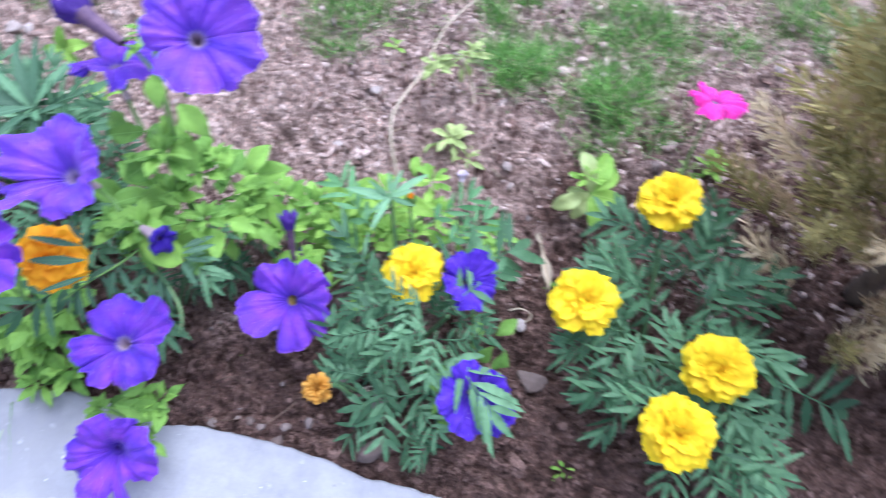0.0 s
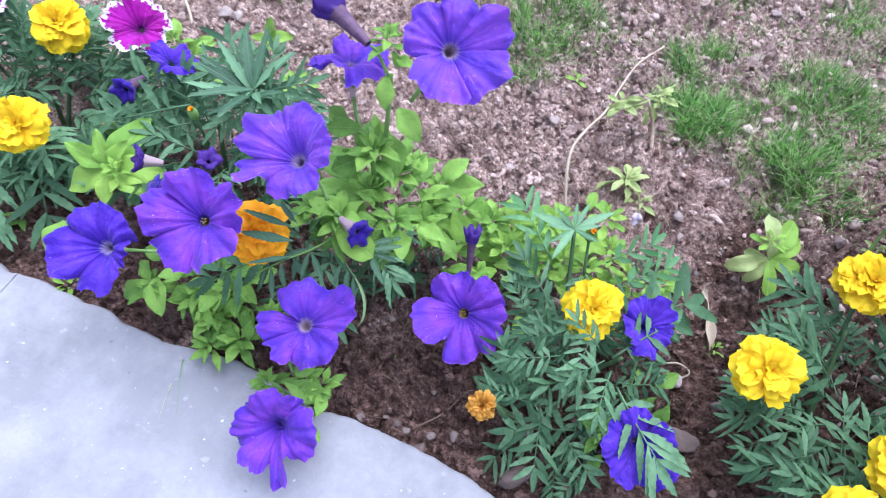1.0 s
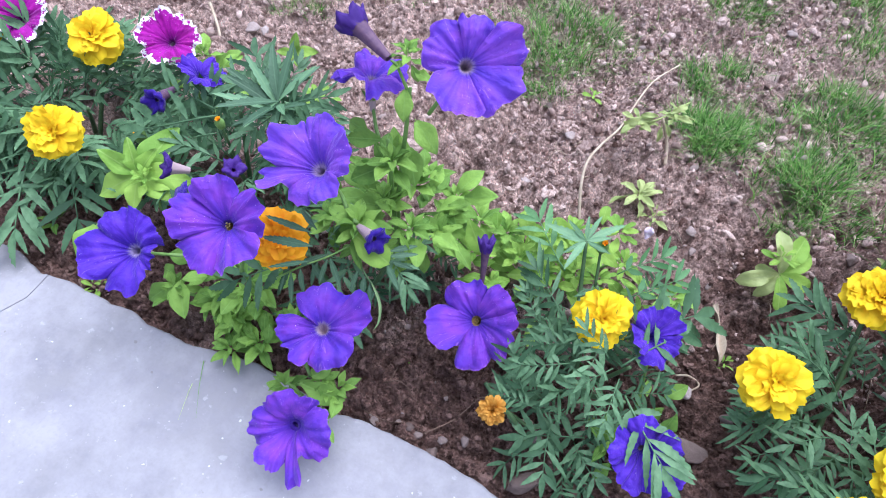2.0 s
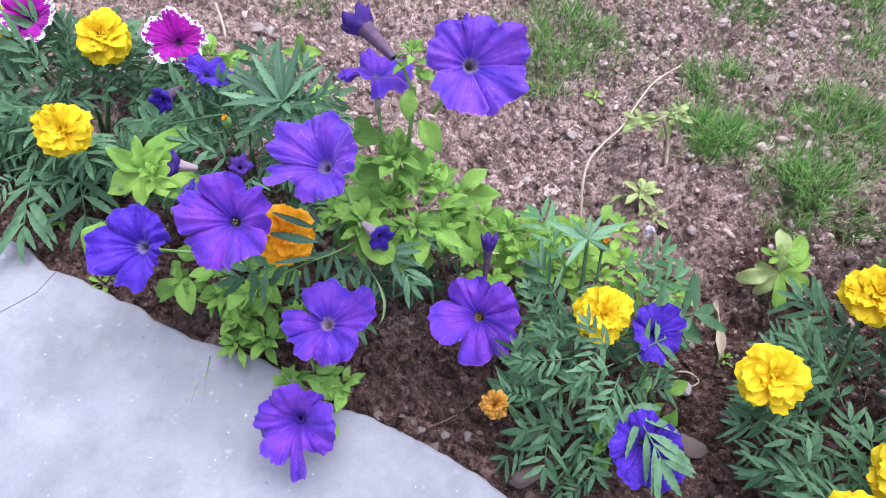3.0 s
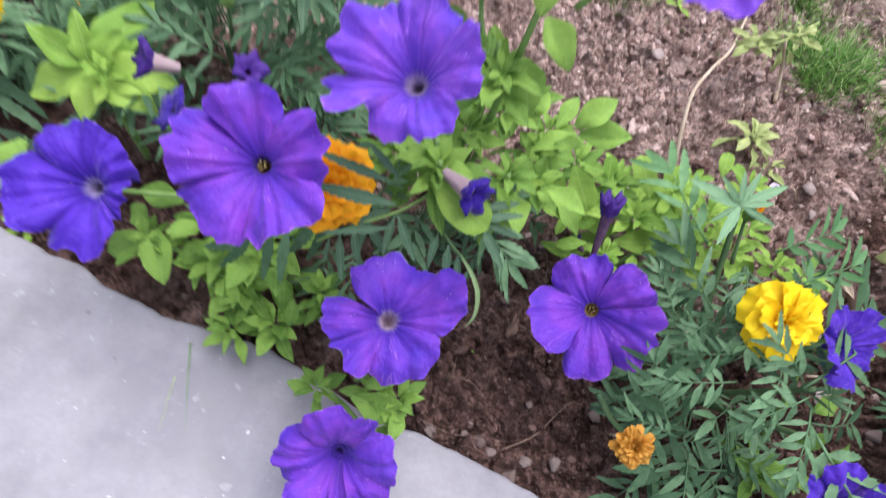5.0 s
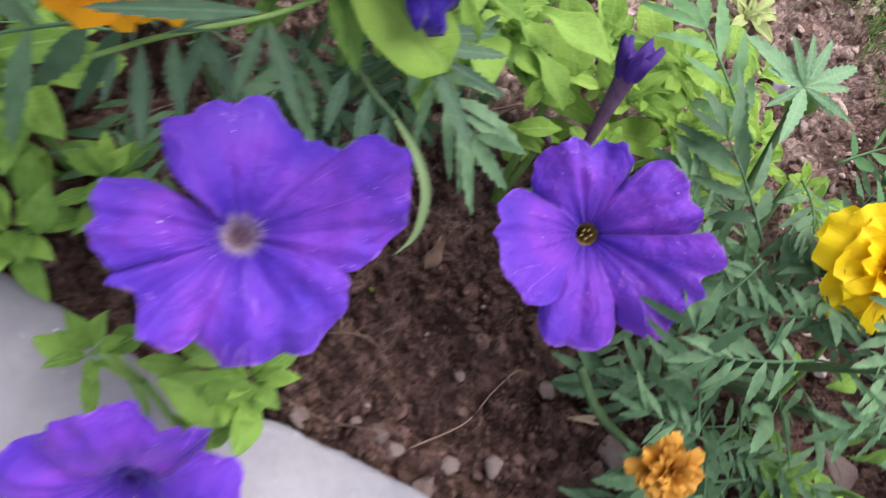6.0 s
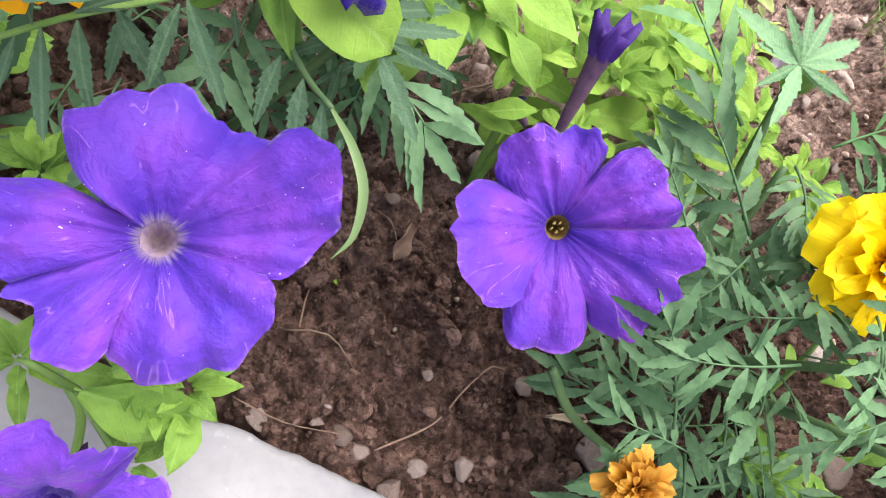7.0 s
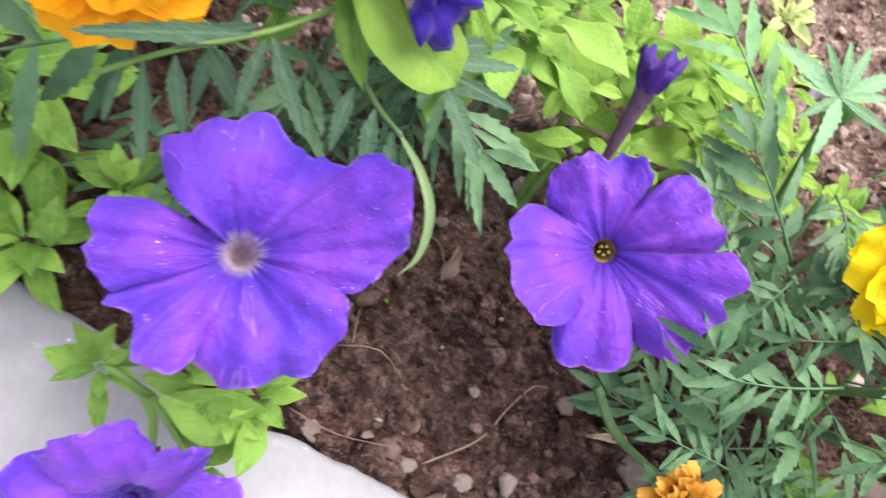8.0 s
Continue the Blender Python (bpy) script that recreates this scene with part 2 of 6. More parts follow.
def make_grass():
    """Blades from dark green to yellow-green, a few of them straw."""
    m, b = material("grass_blade", 0.5, 0.25)
    pick = island(m)
    c = ramp(m, pick, (0.0, (0.022, 0.075, 0.014)), (0.40, (0.090, 0.235, 0.036)), (0.75, (0.23, 0.45, 0.085)), (0.92, (0.38, 0.52, 0.19)), (0.97, (0.50, 0.42, 0.27)))
    c = blend(m, ramp(m, fuzz(m, coords(m), 130, 3), (0.35, 0.4), (0.6, 0.0)), c, (0.035, 0.10, 0.02))
    feed(m, b.inputs["Base Color"], c)
    see_through(m, b, c, 0.2)
    return m


def make_plain(name, a, c2, rough=0.6, scale=60.0, share=0.0, spec=0.35):
    m, b = material(name, rough, spec)
    v = coords(m)
    c = blend(m, ramp(m, fuzz(m, v, scale, 5, 0.65), (0.32, 0.0), (0.68, 1.0)), a, c2)
    c = blend(m, sums(m, "MULTIPLY", chance(m), 0.35), c, a)
    feed(m, b.inputs["Base Color"], c)
    relief(m, b, fuzz(m, v, scale * 4, 3), 0.3, 0.001)
    if share:
        see_through(m, b, c, share)
    return m


def make_bloom(name, rootc, mid, tip):
    """Marigold ray: unit petal along x, deeper colour at its root for the shade between petals."""
    m, b = material(name, 0.6, 0.25)
    v = coords(m)
    along = sums(m, "ADD", axis(m, v, 0), sums(m, "MULTIPLY", sums(m, "SUBTRACT", fuzz(m, v, 6, 3), 0.5), 0.4))
    c = ramp(m, along, (0.15, rootc), (0.55, mid), (0.95, tip))
    c = blend(m, sums(m, "MULTIPLY", chance(m), 0.30), c, mid)
    feed(m, b.inputs["Base Color"], c)
    relief(m, b, fuzz(m, stretch(m, v, (2, 22, 2)), 1.0, 3), 0.35, 0.0008)
    see_through(m, b, c, 0.25)
    return m


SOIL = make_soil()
CLOD_DARK = make_clod("moist_clods", (0.085, 0.049, 0.040), (0.305, 0.192, 0.160))
CLOD_DRY = make_clod("dry_clods", (0.28, 0.185, 0.158), (0.84, 0.65, 0.58))
STONE = make_stone("stone", (0.135, 0.095, 0.083), (0.285, 0.225, 0.205))
STONE_PALE = make_stone("pale_stone", (0.26, 0.200, 0.180), (0.52, 0.445, 0.42))
CONCRETE = make_concrete()
PURPLE = make_petal("purple_petal", (0.088, 0.033, 0.46), (0.172, 0.050, 0.51), (0.31, 0.060, 0.52), throat=(0.33, 0.25, 0.36))
VIOLET = make_petal("blue_violet_petal", (0.055, 0.016, 0.36), (0.105, 0.034, 0.52), (0.17, 0.06, 0.64))
VIOLET_EYE = make_petal("blue_violet_petal_pale_eye", (0.055, 0.016, 0.36), (0.105, 0.034, 0.52), (0.17, 0.06, 0.64), throat=(0.36, 0.30, 0.50))
MAGENTA = make_petal("magenta_petal", (0.26, 0.004, 0.22), (0.44, 0.010, 0.38), (0.50, 0.02, 0.44), (0.86, 0.82, 0.86))
PINK = make_petal("pink_petal", (0.75, 0.03, 0.36), (0.86, 0.05, 0.44), (0.9, 0.09, 0.52))
# lilac petals, also coloured lighter to lift the rear flower, turned from the sun
LILAC_LIFTED = make_petal("lilac_lifted_petal", (0.120, 0.050, 0.54), (0.225, 0.075, 0.60), (0.35, 0.095, 0.61), throat=(0.33, 0.25, 0.40))
THROAT_PALE = make_throat()
THROAT_DARK = make_plain("dark_throat", (0.030, 0.010, 0.075), (0.085, 0.035, 0.12), 0.7, 10)
THROAT_YELLOW = make_plain("yellow_throat", (0.34, 0.24, 0.05), (0.10, 0.045, 0.07), 0.6, 14)
ANTHER = make_plain("anther", (0.45, 0.36, 0.12), (0.30, 0.22, 0.10), 0.7, 300)
TUBE_SKIN = make_plain("bud_tube", (0.065, 0.028, 0.085), (0.17, 0.10, 0.14), 0.6, 7)
TUBE_PALE = make_plain("pale_tube", (0.42, 0.33, 0.30), (0.30, 0.20, 0.28), 0.6, 120)
WILT = make_plain("wilted_petal", (0.035, 0.012, 0.16), (0.10, 0.03, 0.30), 0.6, 90, 0.15)
LEAF = make_leaf("petunia_leaf", (0.042, 0.135, 0.020), (0.280, 0.475, 0.085), (0.28, 0.48, 0.13), 0.60, 0.20, 0.22)
LEAF_PALE = make_leaf("pale_leaf", (0.095, 0.245, 0.028), (0.315, 0.500, 0.085), (0.38, 0.55, 0.16), 0.58, 0.22, 0.22)
LEAFLET = make_leaf("marigold_leaflet", (0.018, 0.056, 0.027), (0.080, 0.162, 0.088), (0.14, 0.25, 0.14), 0.6, 0.15, 0.35, 12.0)
LEAFLET_PALE = make_leaf("young_marigold_leaflet", (0.075, 0.18, 0.085), (0.20, 0.37, 0.20), (0.26, 0.42, 0.2), 0.6, 0.2, 0.35, 12.0)
LEAF_CURLED = make_leaf("curled_leaf", (0.12, 0.22, 0.08), (0.22, 0.34, 0.14), (0.3, 0.42, 0.2))
LEAF_WILT = make_leaf("yellowed_leaf", (0.26, 0.36, 0.10), (0.46, 0.54, 0.20), (0.42, 0.47, 0.22))
FROND = make_frond("marigold_leaf", (0.019, 0.062, 0.026), (0.147, 0.278, 0.137), (0.16, 0.30, 0.13))
FROND_PALE = make_frond("young_marigold_leaf", (0.045, 0.14, 0.045), (0.15, 0.31, 0.13), (0.24, 0.40, 0.16))
STEM = make_plain("green_stem", (0.12, 0.24, 0.05), (0.22, 0.36, 0.10), 0.55, 80)
STEM_DARK = make_plain("dark_stem", (0.045, 0.10, 0.04), (0.10, 0.17, 0.065), 0.55, 80)
PURPLE_DARK = make_petal("purple_petal_dark_eye", (0.098, 0.034, 0.46), (0.205, 0.054, 0.53), (0.33, 0.066, 0.54))
YELLOW = make_bloom("yellow_ray", (0.76, 0.36, 0.0), (0.86, 0.57, 0.002), (0.88, 0.67, 0.005))
ORANGE = make_bloom("orange_ray", (0.72, 0.20, 0.0), (0.90, 0.35, 0.002), (0.93, 0.46, 0.004))
FADED = make_bloom("faded_ray", (0.05, 0.02, 0.008), (0.52, 0.20, 0.012), (0.62, 0.34, 0.06))
GRASS = make_grass()
STRAW = make_plain("dry_straw", (0.40, 0.31, 0.22), (0.58, 0.50, 0.38), 0.8, 60)
TWIG = make_plain("dry_twig", (0.14, 0.085, 0.06), (0.27, 0.185, 0.14), 0.85, 90)
SHRUB = make_frond("cypress_spray", (0.17, 0.155, 0.050), (0.62, 0.52, 0.22), (0.25, 0.22, 0.08))
SHRUB_DRY = make_frond("browned_cypress_spray", (0.42, 0.30, 0.17), (0.80, 0.66, 0.44), (0.4, 0.3, 0.16))
LILAC = make_plain("lilac_petal", (0.52, 0.36, 0.58), (0.74, 0.70, 0.76), 0.7, 5)
BARK = make_plain("bark", (0.06, 0.04, 0.03), (0.14, 0.10, 0.07), 0.9, 70)


# ---------------------------------------------------------------- geometry helpers
PLACE = {}


def mesh_of(name, verts, faces, mat, smooth=True, uvs=None):
    me = bpy.data.meshes.new(name)
    me.from_pydata([tuple(v) for v in verts], [], faces)
    if smooth:
        me.polygons.foreach_set("use_smooth", [True] * len(me.polygons))
    if uvs is not None:
        layer = me.uv_layers.new(name="map")
        loops = np.zeros(len(me.loops), dtype=np.int32)
        me.loops.foreach_get("vertex_index", loops)
        layer.data.foreach_set("uv", np.asarray(uvs, dtype=np.float32)[loops].ravel())
    me.materials.append(mat)
    return me


def part(name, me, parent, m=None, label=""):
    """One mesh object at the world pose m under a thing or a part."""
    ob = new(name, me)
    m = m or Matrix.Identity(4)
    ob.parent = parent
    ob.matrix_parent_inverse = PLACE[parent].inverted()
    ob.matrix_basis = m
    PLACE[ob] = m
    return tagged(ob, label)


def thing(name, base, label, category, group="", kind=""):
    ob = new(name)
    ob.empty_display_size = 0.02
    PLACE[ob] = Matrix.Translation(base)
    ob.matrix_basis = PLACE[ob]
    return tagged(ob, label, category, group, kind)


def solid(name, me, m, label, category, group="", kind=""):
    ob = new(name, me)
    ob.matrix_basis = m
    PLACE[ob] = m
    return tagged(ob, label, category, group, kind)


def aim(base, tip, normal):
    """A pose at base with x to the tip, z near the normal, scaled to the length."""
    x = Vector(tip) - Vector(base)
    size = x.length
    x.normalize()
    z = Vector(normal) - x * x.dot(Vector(normal))
    if z.length < 1e-4:
        z = x.orthogonal()
    z.normalize()
    y = z.cross(x)
    m = Matrix((x, y, z)).transposed().to_4x4()
    return Matrix.Translation(base) @ m @ Matrix.Scale(size, 4)


def facing(centre, normal, up, size=1.0):
    """A pose at centre with z along the normal and y near up."""
    z = Vector(normal).normalized()
    y = Vector(up) - z * z.dot(Vector(up))
    y.normalize()
    x = y.cross(z)
    return Matrix.Translation(centre) @ Matrix((x, y, z)).transposed().to_4x4() @ Matrix.Scale(size, 4)


def spline(points, steps=6):
    pts = [Vector(p) for p in points]
    if len(pts) == 2:
        return [pts[0].lerp(pts[1], i / steps) for i in range(steps + 1)]
    ends = [2 * pts[0] - pts[1], *pts, 2 * pts[-1] - pts[-2]]
    out = []
    for a, b, c, d in zip(ends, ends[1:], ends[2:], ends[3:]):
        for i in range(steps):
            s = i / steps
            out.append(0.5 * (2 * b + (c - a) * s + (2 * a - 5 * b + 4 * c - d) * s * s + (3 * b - a - 3 * c + d) * s ** 3))
    return out + [pts[-1]]


def tube_data(points, r0, r1, sides=6, steps=6, bump=0.0):
    path = spline(points, steps)
    verts, faces = [], []
    side = (path[1] - path[0]).orthogonal().normalized()
    for i, p in enumerate(path):
        d = (path[min(i + 1, len(path) - 1)] - path[max(i - 1, 0)]).normalized()
        side = (side - d * side.dot(d)).normalized()
        other = d.cross(side)
        r = r0 + (r1 - r0) * i / (len(path) - 1)
        r *= 1 + bump * math.sin(i * 2.3)
        for k in range(sides):
            a = 2 * math.pi * k / sides
            verts.append(p + r * (math.cos(a) * side + math.sin(a) * other))
        if i:
            o = (i - 1) * sides
            for k in range(sides):
                k2 = (k + 1) % sides
                faces.append((o + k, o + k2, o + sides + k2, o + sides + k))
    faces.append(tuple(range(sides))[::-1])
    faces.append(tuple(range(len(verts) - sides, len(verts))))
    return verts, faces


def tube(name, points, r0, r1, mat, sides=6, steps=6, bump=0.0):
    return mesh_of(name, *tube_data(points, r0, r1, sides, steps, bump), mat)


# value noise on a lattice, for the ground
_lattice = np.random.default_rng(11).random((256, 256))


def lumps(x, y):
    xi, yi = np.floor(x).astype(int), np.floor(y).astype(int)
    fx, fy = x - xi, y - yi
    fx, fy = fx * fx * (3 - 2 * fx), fy * fy * (3 - 2 * fy)
    a, b = _lattice[xi % 256, yi % 256], _lattice[(xi + 1) % 256, yi % 256]
    c, d = _lattice[xi % 256, (yi + 1) % 256], _lattice[(xi + 1) % 256, (yi + 1) % 256]
    return (a * (1 - fx) + b * fx) * (1 - fy) + (c * (1 - fx) + d * fx) * fy - 0.5


EDGE_X = (-60, -0.70, -0.586, -0.550, -0.509, -0.471, -0.423, -0.400, -0.379, -0.335, -0.294, -0.264, -0.235, -0.176, -0.150, -0.111, -0.067, -0.040, -0.008, 0.067, 0.30, 60)
EDGE_Y = (0.24, 0.240, 0.234, 0.237, 0.226, 0.231, 0.228, 0.231, 0.226, 0.225, 0.230, 0.236, 0.233, 0.224, 0.229, 0.229, 0.227, 0.224, 0.217, 0.214, 0.212, 0.21)


def edge_y(x):
    x = np.asarray(x, float)
    return np.interp(x, EDGE_X, EDGE_Y) + 0.0022 * lumps(x * 90, x * 0 + 3.3) + 0.0012 * lumps(x * 260, x * 0 + 9.1)


def crumbs(x, y):
    """Distance to the nearest of scattered points, one to a unit cell: rounded lumps with sharp clefts."""
    xi, yi = np.floor(x).astype(int), np.floor(y).astype(int)
    best = np.full(x.shape, 9.0)
    for i in (-1, 0, 1):
        for j in (-1, 0, 1):
            a, b = (xi + i) % 256, (yi + j) % 256
            d = (x - xi - i - _lattice[a, b]) ** 2 + (y - yi - j - _lattice[(a * 7 + 31) % 256, (b * 5 + 17) % 256]) ** 2
            best = np.minimum(best, d)
    return np.sqrt(best)


def soil_z(x, y):
    x, y = np.asarray(x, float), np.asarray(y, float)
    rough = np.clip(1.7 - 0.5 * np.hypot(x, y - 0.5), 0.2, 1)
    bend = 0.6 * lumps(x * 50, y * 50 + 3)
    z = 0.018 * lumps(x * 7 + 40, y * 7 + 40) + rough * 0.022 * lumps(x * 24 + 9, y * 24)
    big = np.clip(lumps(x * 11 + 5, y * 11 + 8) + 0.45, 0, 1)
    rough = rough * np.where(y > 0.40, 1.35 + 0.4 * np.clip((y - 0.40) / 0.1, 0, 1), 1.35)
    z += rough * big * 0.020 * (0.55 - crumbs(x * 42 + bend, y * 42 - bend))
    z += rough * 0.0100 * (0.5 - crumbs(x * 95 + bend, y * 95 + 7))
    z += rough * 0.0062 * (0.5 - crumbs(x * 210 + 13, y * 210 - bend))
    z += rough * 0.0030 * (0.5 - crumbs(x * 420 + 29, y * 420 + bend))
    z *= np.clip(2.4 - 0.75 * np.hypot(x, y - 0.5), 0.02, 1)
    back_off = y - edge_y(x)
    z -= 0.006 * np.exp(-np.clip(back_off, 0, 9) / 0.012)
    z = np.where(back_off < 0.008, np.minimum(z, 0.007), z)
    return np.where(back_off < -0.012, -0.035, np.where(back_off < -0.006, -0.004, z))


def on_soil(x, y, up=0.0):
    return (x, y, float(soil_z(x, y)) + up)


# ---------------------------------------------------------------- ground and path
def spaced(lo, hi, step, reach):
    core = np.arange(lo, hi, step)
    out, d = [], step
    p = hi
    while p < reach:
        p += d
        d *= 1.35
        out.append(p)
    left, d, p = [], step, lo
    while p > -reach:
        d *= 1.35
        p -= d
        left.append(p)
    return np.concatenate([left[::-1], core, out])


def build_ground():
    xs, ys = spaced(-1.15, 0.75, 0.0027, 80), spaced(0.195, 1.30, 0.0027, 80)
    # finer where the camera comes closest
    xs = np.unique(np.concatenate([xs, np.arange(-0.24, 0.06, 0.00135)]))
    ys = np.unique(np.concatenate([ys, np.arange(0.21, 0.42, 0.00135)]))
    gx, gy = np.meshgrid(xs, ys)
    verts = np.stack([gx, gy, soil_z(gx, gy)], -1).reshape(-1, 3)
    n, k = len(ys), len(xs)
    i = (np.arange(n - 1)[:, None] * k + np.arange(k - 1)).ravel()
    faces = np.stack([i, i + 1, i + k + 1, i + k], -1)
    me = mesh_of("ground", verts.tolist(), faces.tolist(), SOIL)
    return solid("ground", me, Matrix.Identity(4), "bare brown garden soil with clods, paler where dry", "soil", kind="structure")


def slab_mesh(x_lo, x_hi, slant_lo, slant_hi):
    """A concrete slab with an uneven, rounded edge along the bed."""
    xs = np.arange(x_lo, x_hi, 0.004) if x_hi - x_lo < 3 else np.concatenate([np.linspace(x_lo, -1.2, 8), np.arange(-1.2, x_hi, 0.004)]) if x_lo < -3 else np.concatenate([np.arange(x_lo, 1.2, 0.004), np.linspace(1.25, x_hi, 8)])
    xs = np.append(xs[xs < x_hi - 1e-6], x_hi)
    front = edge_y(xs)
    rows = []
    for inset, z in ((0.0, -0.08), (0.0, 0.002), (0.0006, 0.0085), (0.0018, 0.0114), (0.0035, 0.0123), (0.0050, 0.0125), (0.03, 0.0125)):
        rows.append(np.stack([xs, front - inset, np.full(len(xs), z)], -1))
    for y, z in ((0.15, 0.0125), (-0.2, 0.0125), (-1.585, 0.0125), (-1.6, 0.0115), (-1.6, -0.08)):
        s = (0.226 - y)
        shift = np.interp(xs, [xs[0], xs[-1]], [slant_lo * s, slant_hi * s])
        rows.append(np.stack([xs + shift, np.full(len(xs), y), np.full(len(xs), z)], -1))
    verts = np.concatenate(rows)
    k = len(xs)
    faces = []
    for r in range(len(rows) - 1):
        for c in range(k - 1):
            faces.append((r * k + c, r * k + c + 1, (r + 1) * k + c + 1, (r + 1) * k + c)[::-1])
    verts = verts.tolist()
    for c in (0, k - 1):
        for r in range(1, len(rows) - 2):
            o, a, b = len(verts), verts[r * k + c], verts[(r + 1) * k + c]
            verts += [a, b, [b[0], b[1], -0.08], [a[0], a[1], -0.08]]
            faces.append((o, o + 1, o + 2, o + 3))
    return mesh_of("slab", verts, faces, CONCRETE)


build_ground()
path = thing("pavement", (0, 0, 0), "pale grey concrete garden path with a ragged edge", "path", kind="structure")
part("slab", slab_mesh(-0.4981, 60, -0.30, 0), path)
part("slab", slab_mesh(-60, -0.4990, 0, -0.30), path)


# ---------------------------------------------------------------- leaves
def blade_mesh(name, mat, width=0.5, belly=0.42, fold=0.10, droop=0.15, wave=0.03, seed=1, stalk=0.04, rows=12, blunt=0.62):
    """An ovate leaf, one unit long on x, with a stalk, a folded midrib and a gently waved rim."""
    rnd = random.Random(seed)
    ph = rnd.random() * 6
    verts, faces = [], []
    for i in range(rows + 1):
        s = i / rows
        w = 0.5 * width * (0.22 + 0.78 * math.sin(0.5 * math.pi * min(1.0, s / (belly + 0.12))) ** 1.3)
        if s > blunt:
            w *= max(0.0, 1 - ((s - blunt) / (1 - blunt)) ** (2.4 if blunt > 0.5 else 1.6)) ** (0.5 if blunt > 0.5 else 0.85)
        w = max(w, 0.012 if i == 0 else 0.003)
        x = stalk + (1 - stalk) * s
        z0 = -droop * s * s + 0.25 * droop * s
        for k in (-1.0, -0.55, 0.0, 0.55, 1.0):
            y = k * w
            z = z0 + fold * (1.6 * abs(k) ** 0.8 - 0.75 * abs(k) ** 3) * w * 2 + wave * abs(k) * math.sin(9 * s + ph + 1.3 * k)
            verts.append((x, y, z))
        if i:
            o = (i - 1) * 5
            faces += [(o + k, o + 5 + k, o + 6 + k, o + 1 + k) for k in range(4)]
    base = len(verts)
    tv, tf = tube_data([(0, 0, 0), (stalk * 1.2, 0, -0.004)], 0.016, 0.012, 5, 2)
    verts += [tuple(v) for v in tv]
    faces += [tuple(i + base for i in f) for f in tf]
    return mesh_of(name, verts, faces, mat)


def leaflet(verts, faces, root, direction, length, width, normal, teeth, droop, sway=0.0):
    """A narrow leaflet with a folded midrib and forward-pointing teeth, added to the lists."""
    d, n = Vector(direction).normalized(), Vector(normal).normalized()
    y = n.cross(d).normalized()
    start = len(verts)
    stops = [0.0, 0.06]
    for i in range(teeth):
        stops += [0.06 + 0.92 * (i + 0.55) / (teeth + 0.4), 0.06 + 0.92 * (i + 1) / (teeth + 0.4)]
    stops.append(1.0)
    for i, s in enumerate(stops):
        w = width * min(1.0, 0.14 + 2.6 * s) * (1 - s ** 2.6) ** 0.75 if s < 1 else 0.0004
        tip = i > 1 and i % 2 == 0 and s < 0.97
        w *= 1.16 if tip else 0.92
        mid = Vector(root) + d * (length * s) - n * (droop * length * s * s) + y * (sway * length * s * s)
        for k in (-1, 0, 1):
            ahead = 0.26 * length / teeth if tip and k else 0.0
            verts.append(tuple(mid + y * (k * w) + n * (0.20 * w * abs(k)) + d * ahead))
        if i:
            o = start + (i - 1) * 3
            faces += [(o, o + 3, o + 4, o + 1), (o + 1, o + 4, o + 5, o + 2)]


def frond_mesh(name, mat, pairs=5, seed=1, long=0.38, wide=0.052, droop=0.22, spread=58, stem=0.20, teeth=6):
    """A feathered marigold leaf, one unit long on x: a curved rachis with paired toothed leaflets, the pairs not quite opposite."""
    rnd = random.Random(seed)
    lean = rnd.uniform(-0.12, 0.12)
    arch = lambda s: Vector((s, lean * s * s + 0.02 * math.sin(4 * s + seed), -droop * s * s + droop * 0.5 * s))
    verts, faces = tube_data([arch(i / 6 * 0.86) for i in range(7)], 0.015, 0.007, 4, 1)
    verts = [tuple(v) for v in verts]
    for p in range(pairs):
        s = stem + (0.84 - stem) * p / max(pairs - 1, 1)
        size = long * (0.62 + 0.50 * math.sin(math.pi * (0.12 + 0.72 * p / pairs)))
        for side in (-1, 1):
            a = radians(spread + rnd.uniform(-16, 14) - 20 * p / pairs) * side
            d = Vector((math.cos(a), math.sin(a), rnd.uniform(-0.38, 0.22)))
            n = Vector((rnd.uniform(-0.35, 0.35), -0.22 * side + rnd.uniform(-0.4, 0.4), 1))
            leaflet(verts, faces, arch(s + rnd.uniform(-0.03, 0.03)), d, size * rnd.uniform(0.75, 1.15), wide * rnd.uniform(0.80, 1.10), n, teeth, rnd.uniform(-0.05, 0.42), -side * rnd.uniform(-0.05, 0.22))
    leaflet(verts, faces, arch(0.85), (1, rnd.uniform(-0.25, 0.25), -droop * 1.2), long * 0.9, wide * 1.1, (0.2, rnd.uniform(-0.3, 0.3), 1), teeth, 0.2, rnd.uniform(-0.15, 0.15))
    return mesh_of(name, verts, faces, mat)


def leaflet_mesh(mat, seed, width, droop, teeth=6):
    verts, faces = [], []
    leaflet(verts, faces, (0, 0, 0), (1, 0, 0.06), 1.0, width, (0, 0, 1), teeth, droop)
    return mesh_of("leaf", verts, faces, mat)


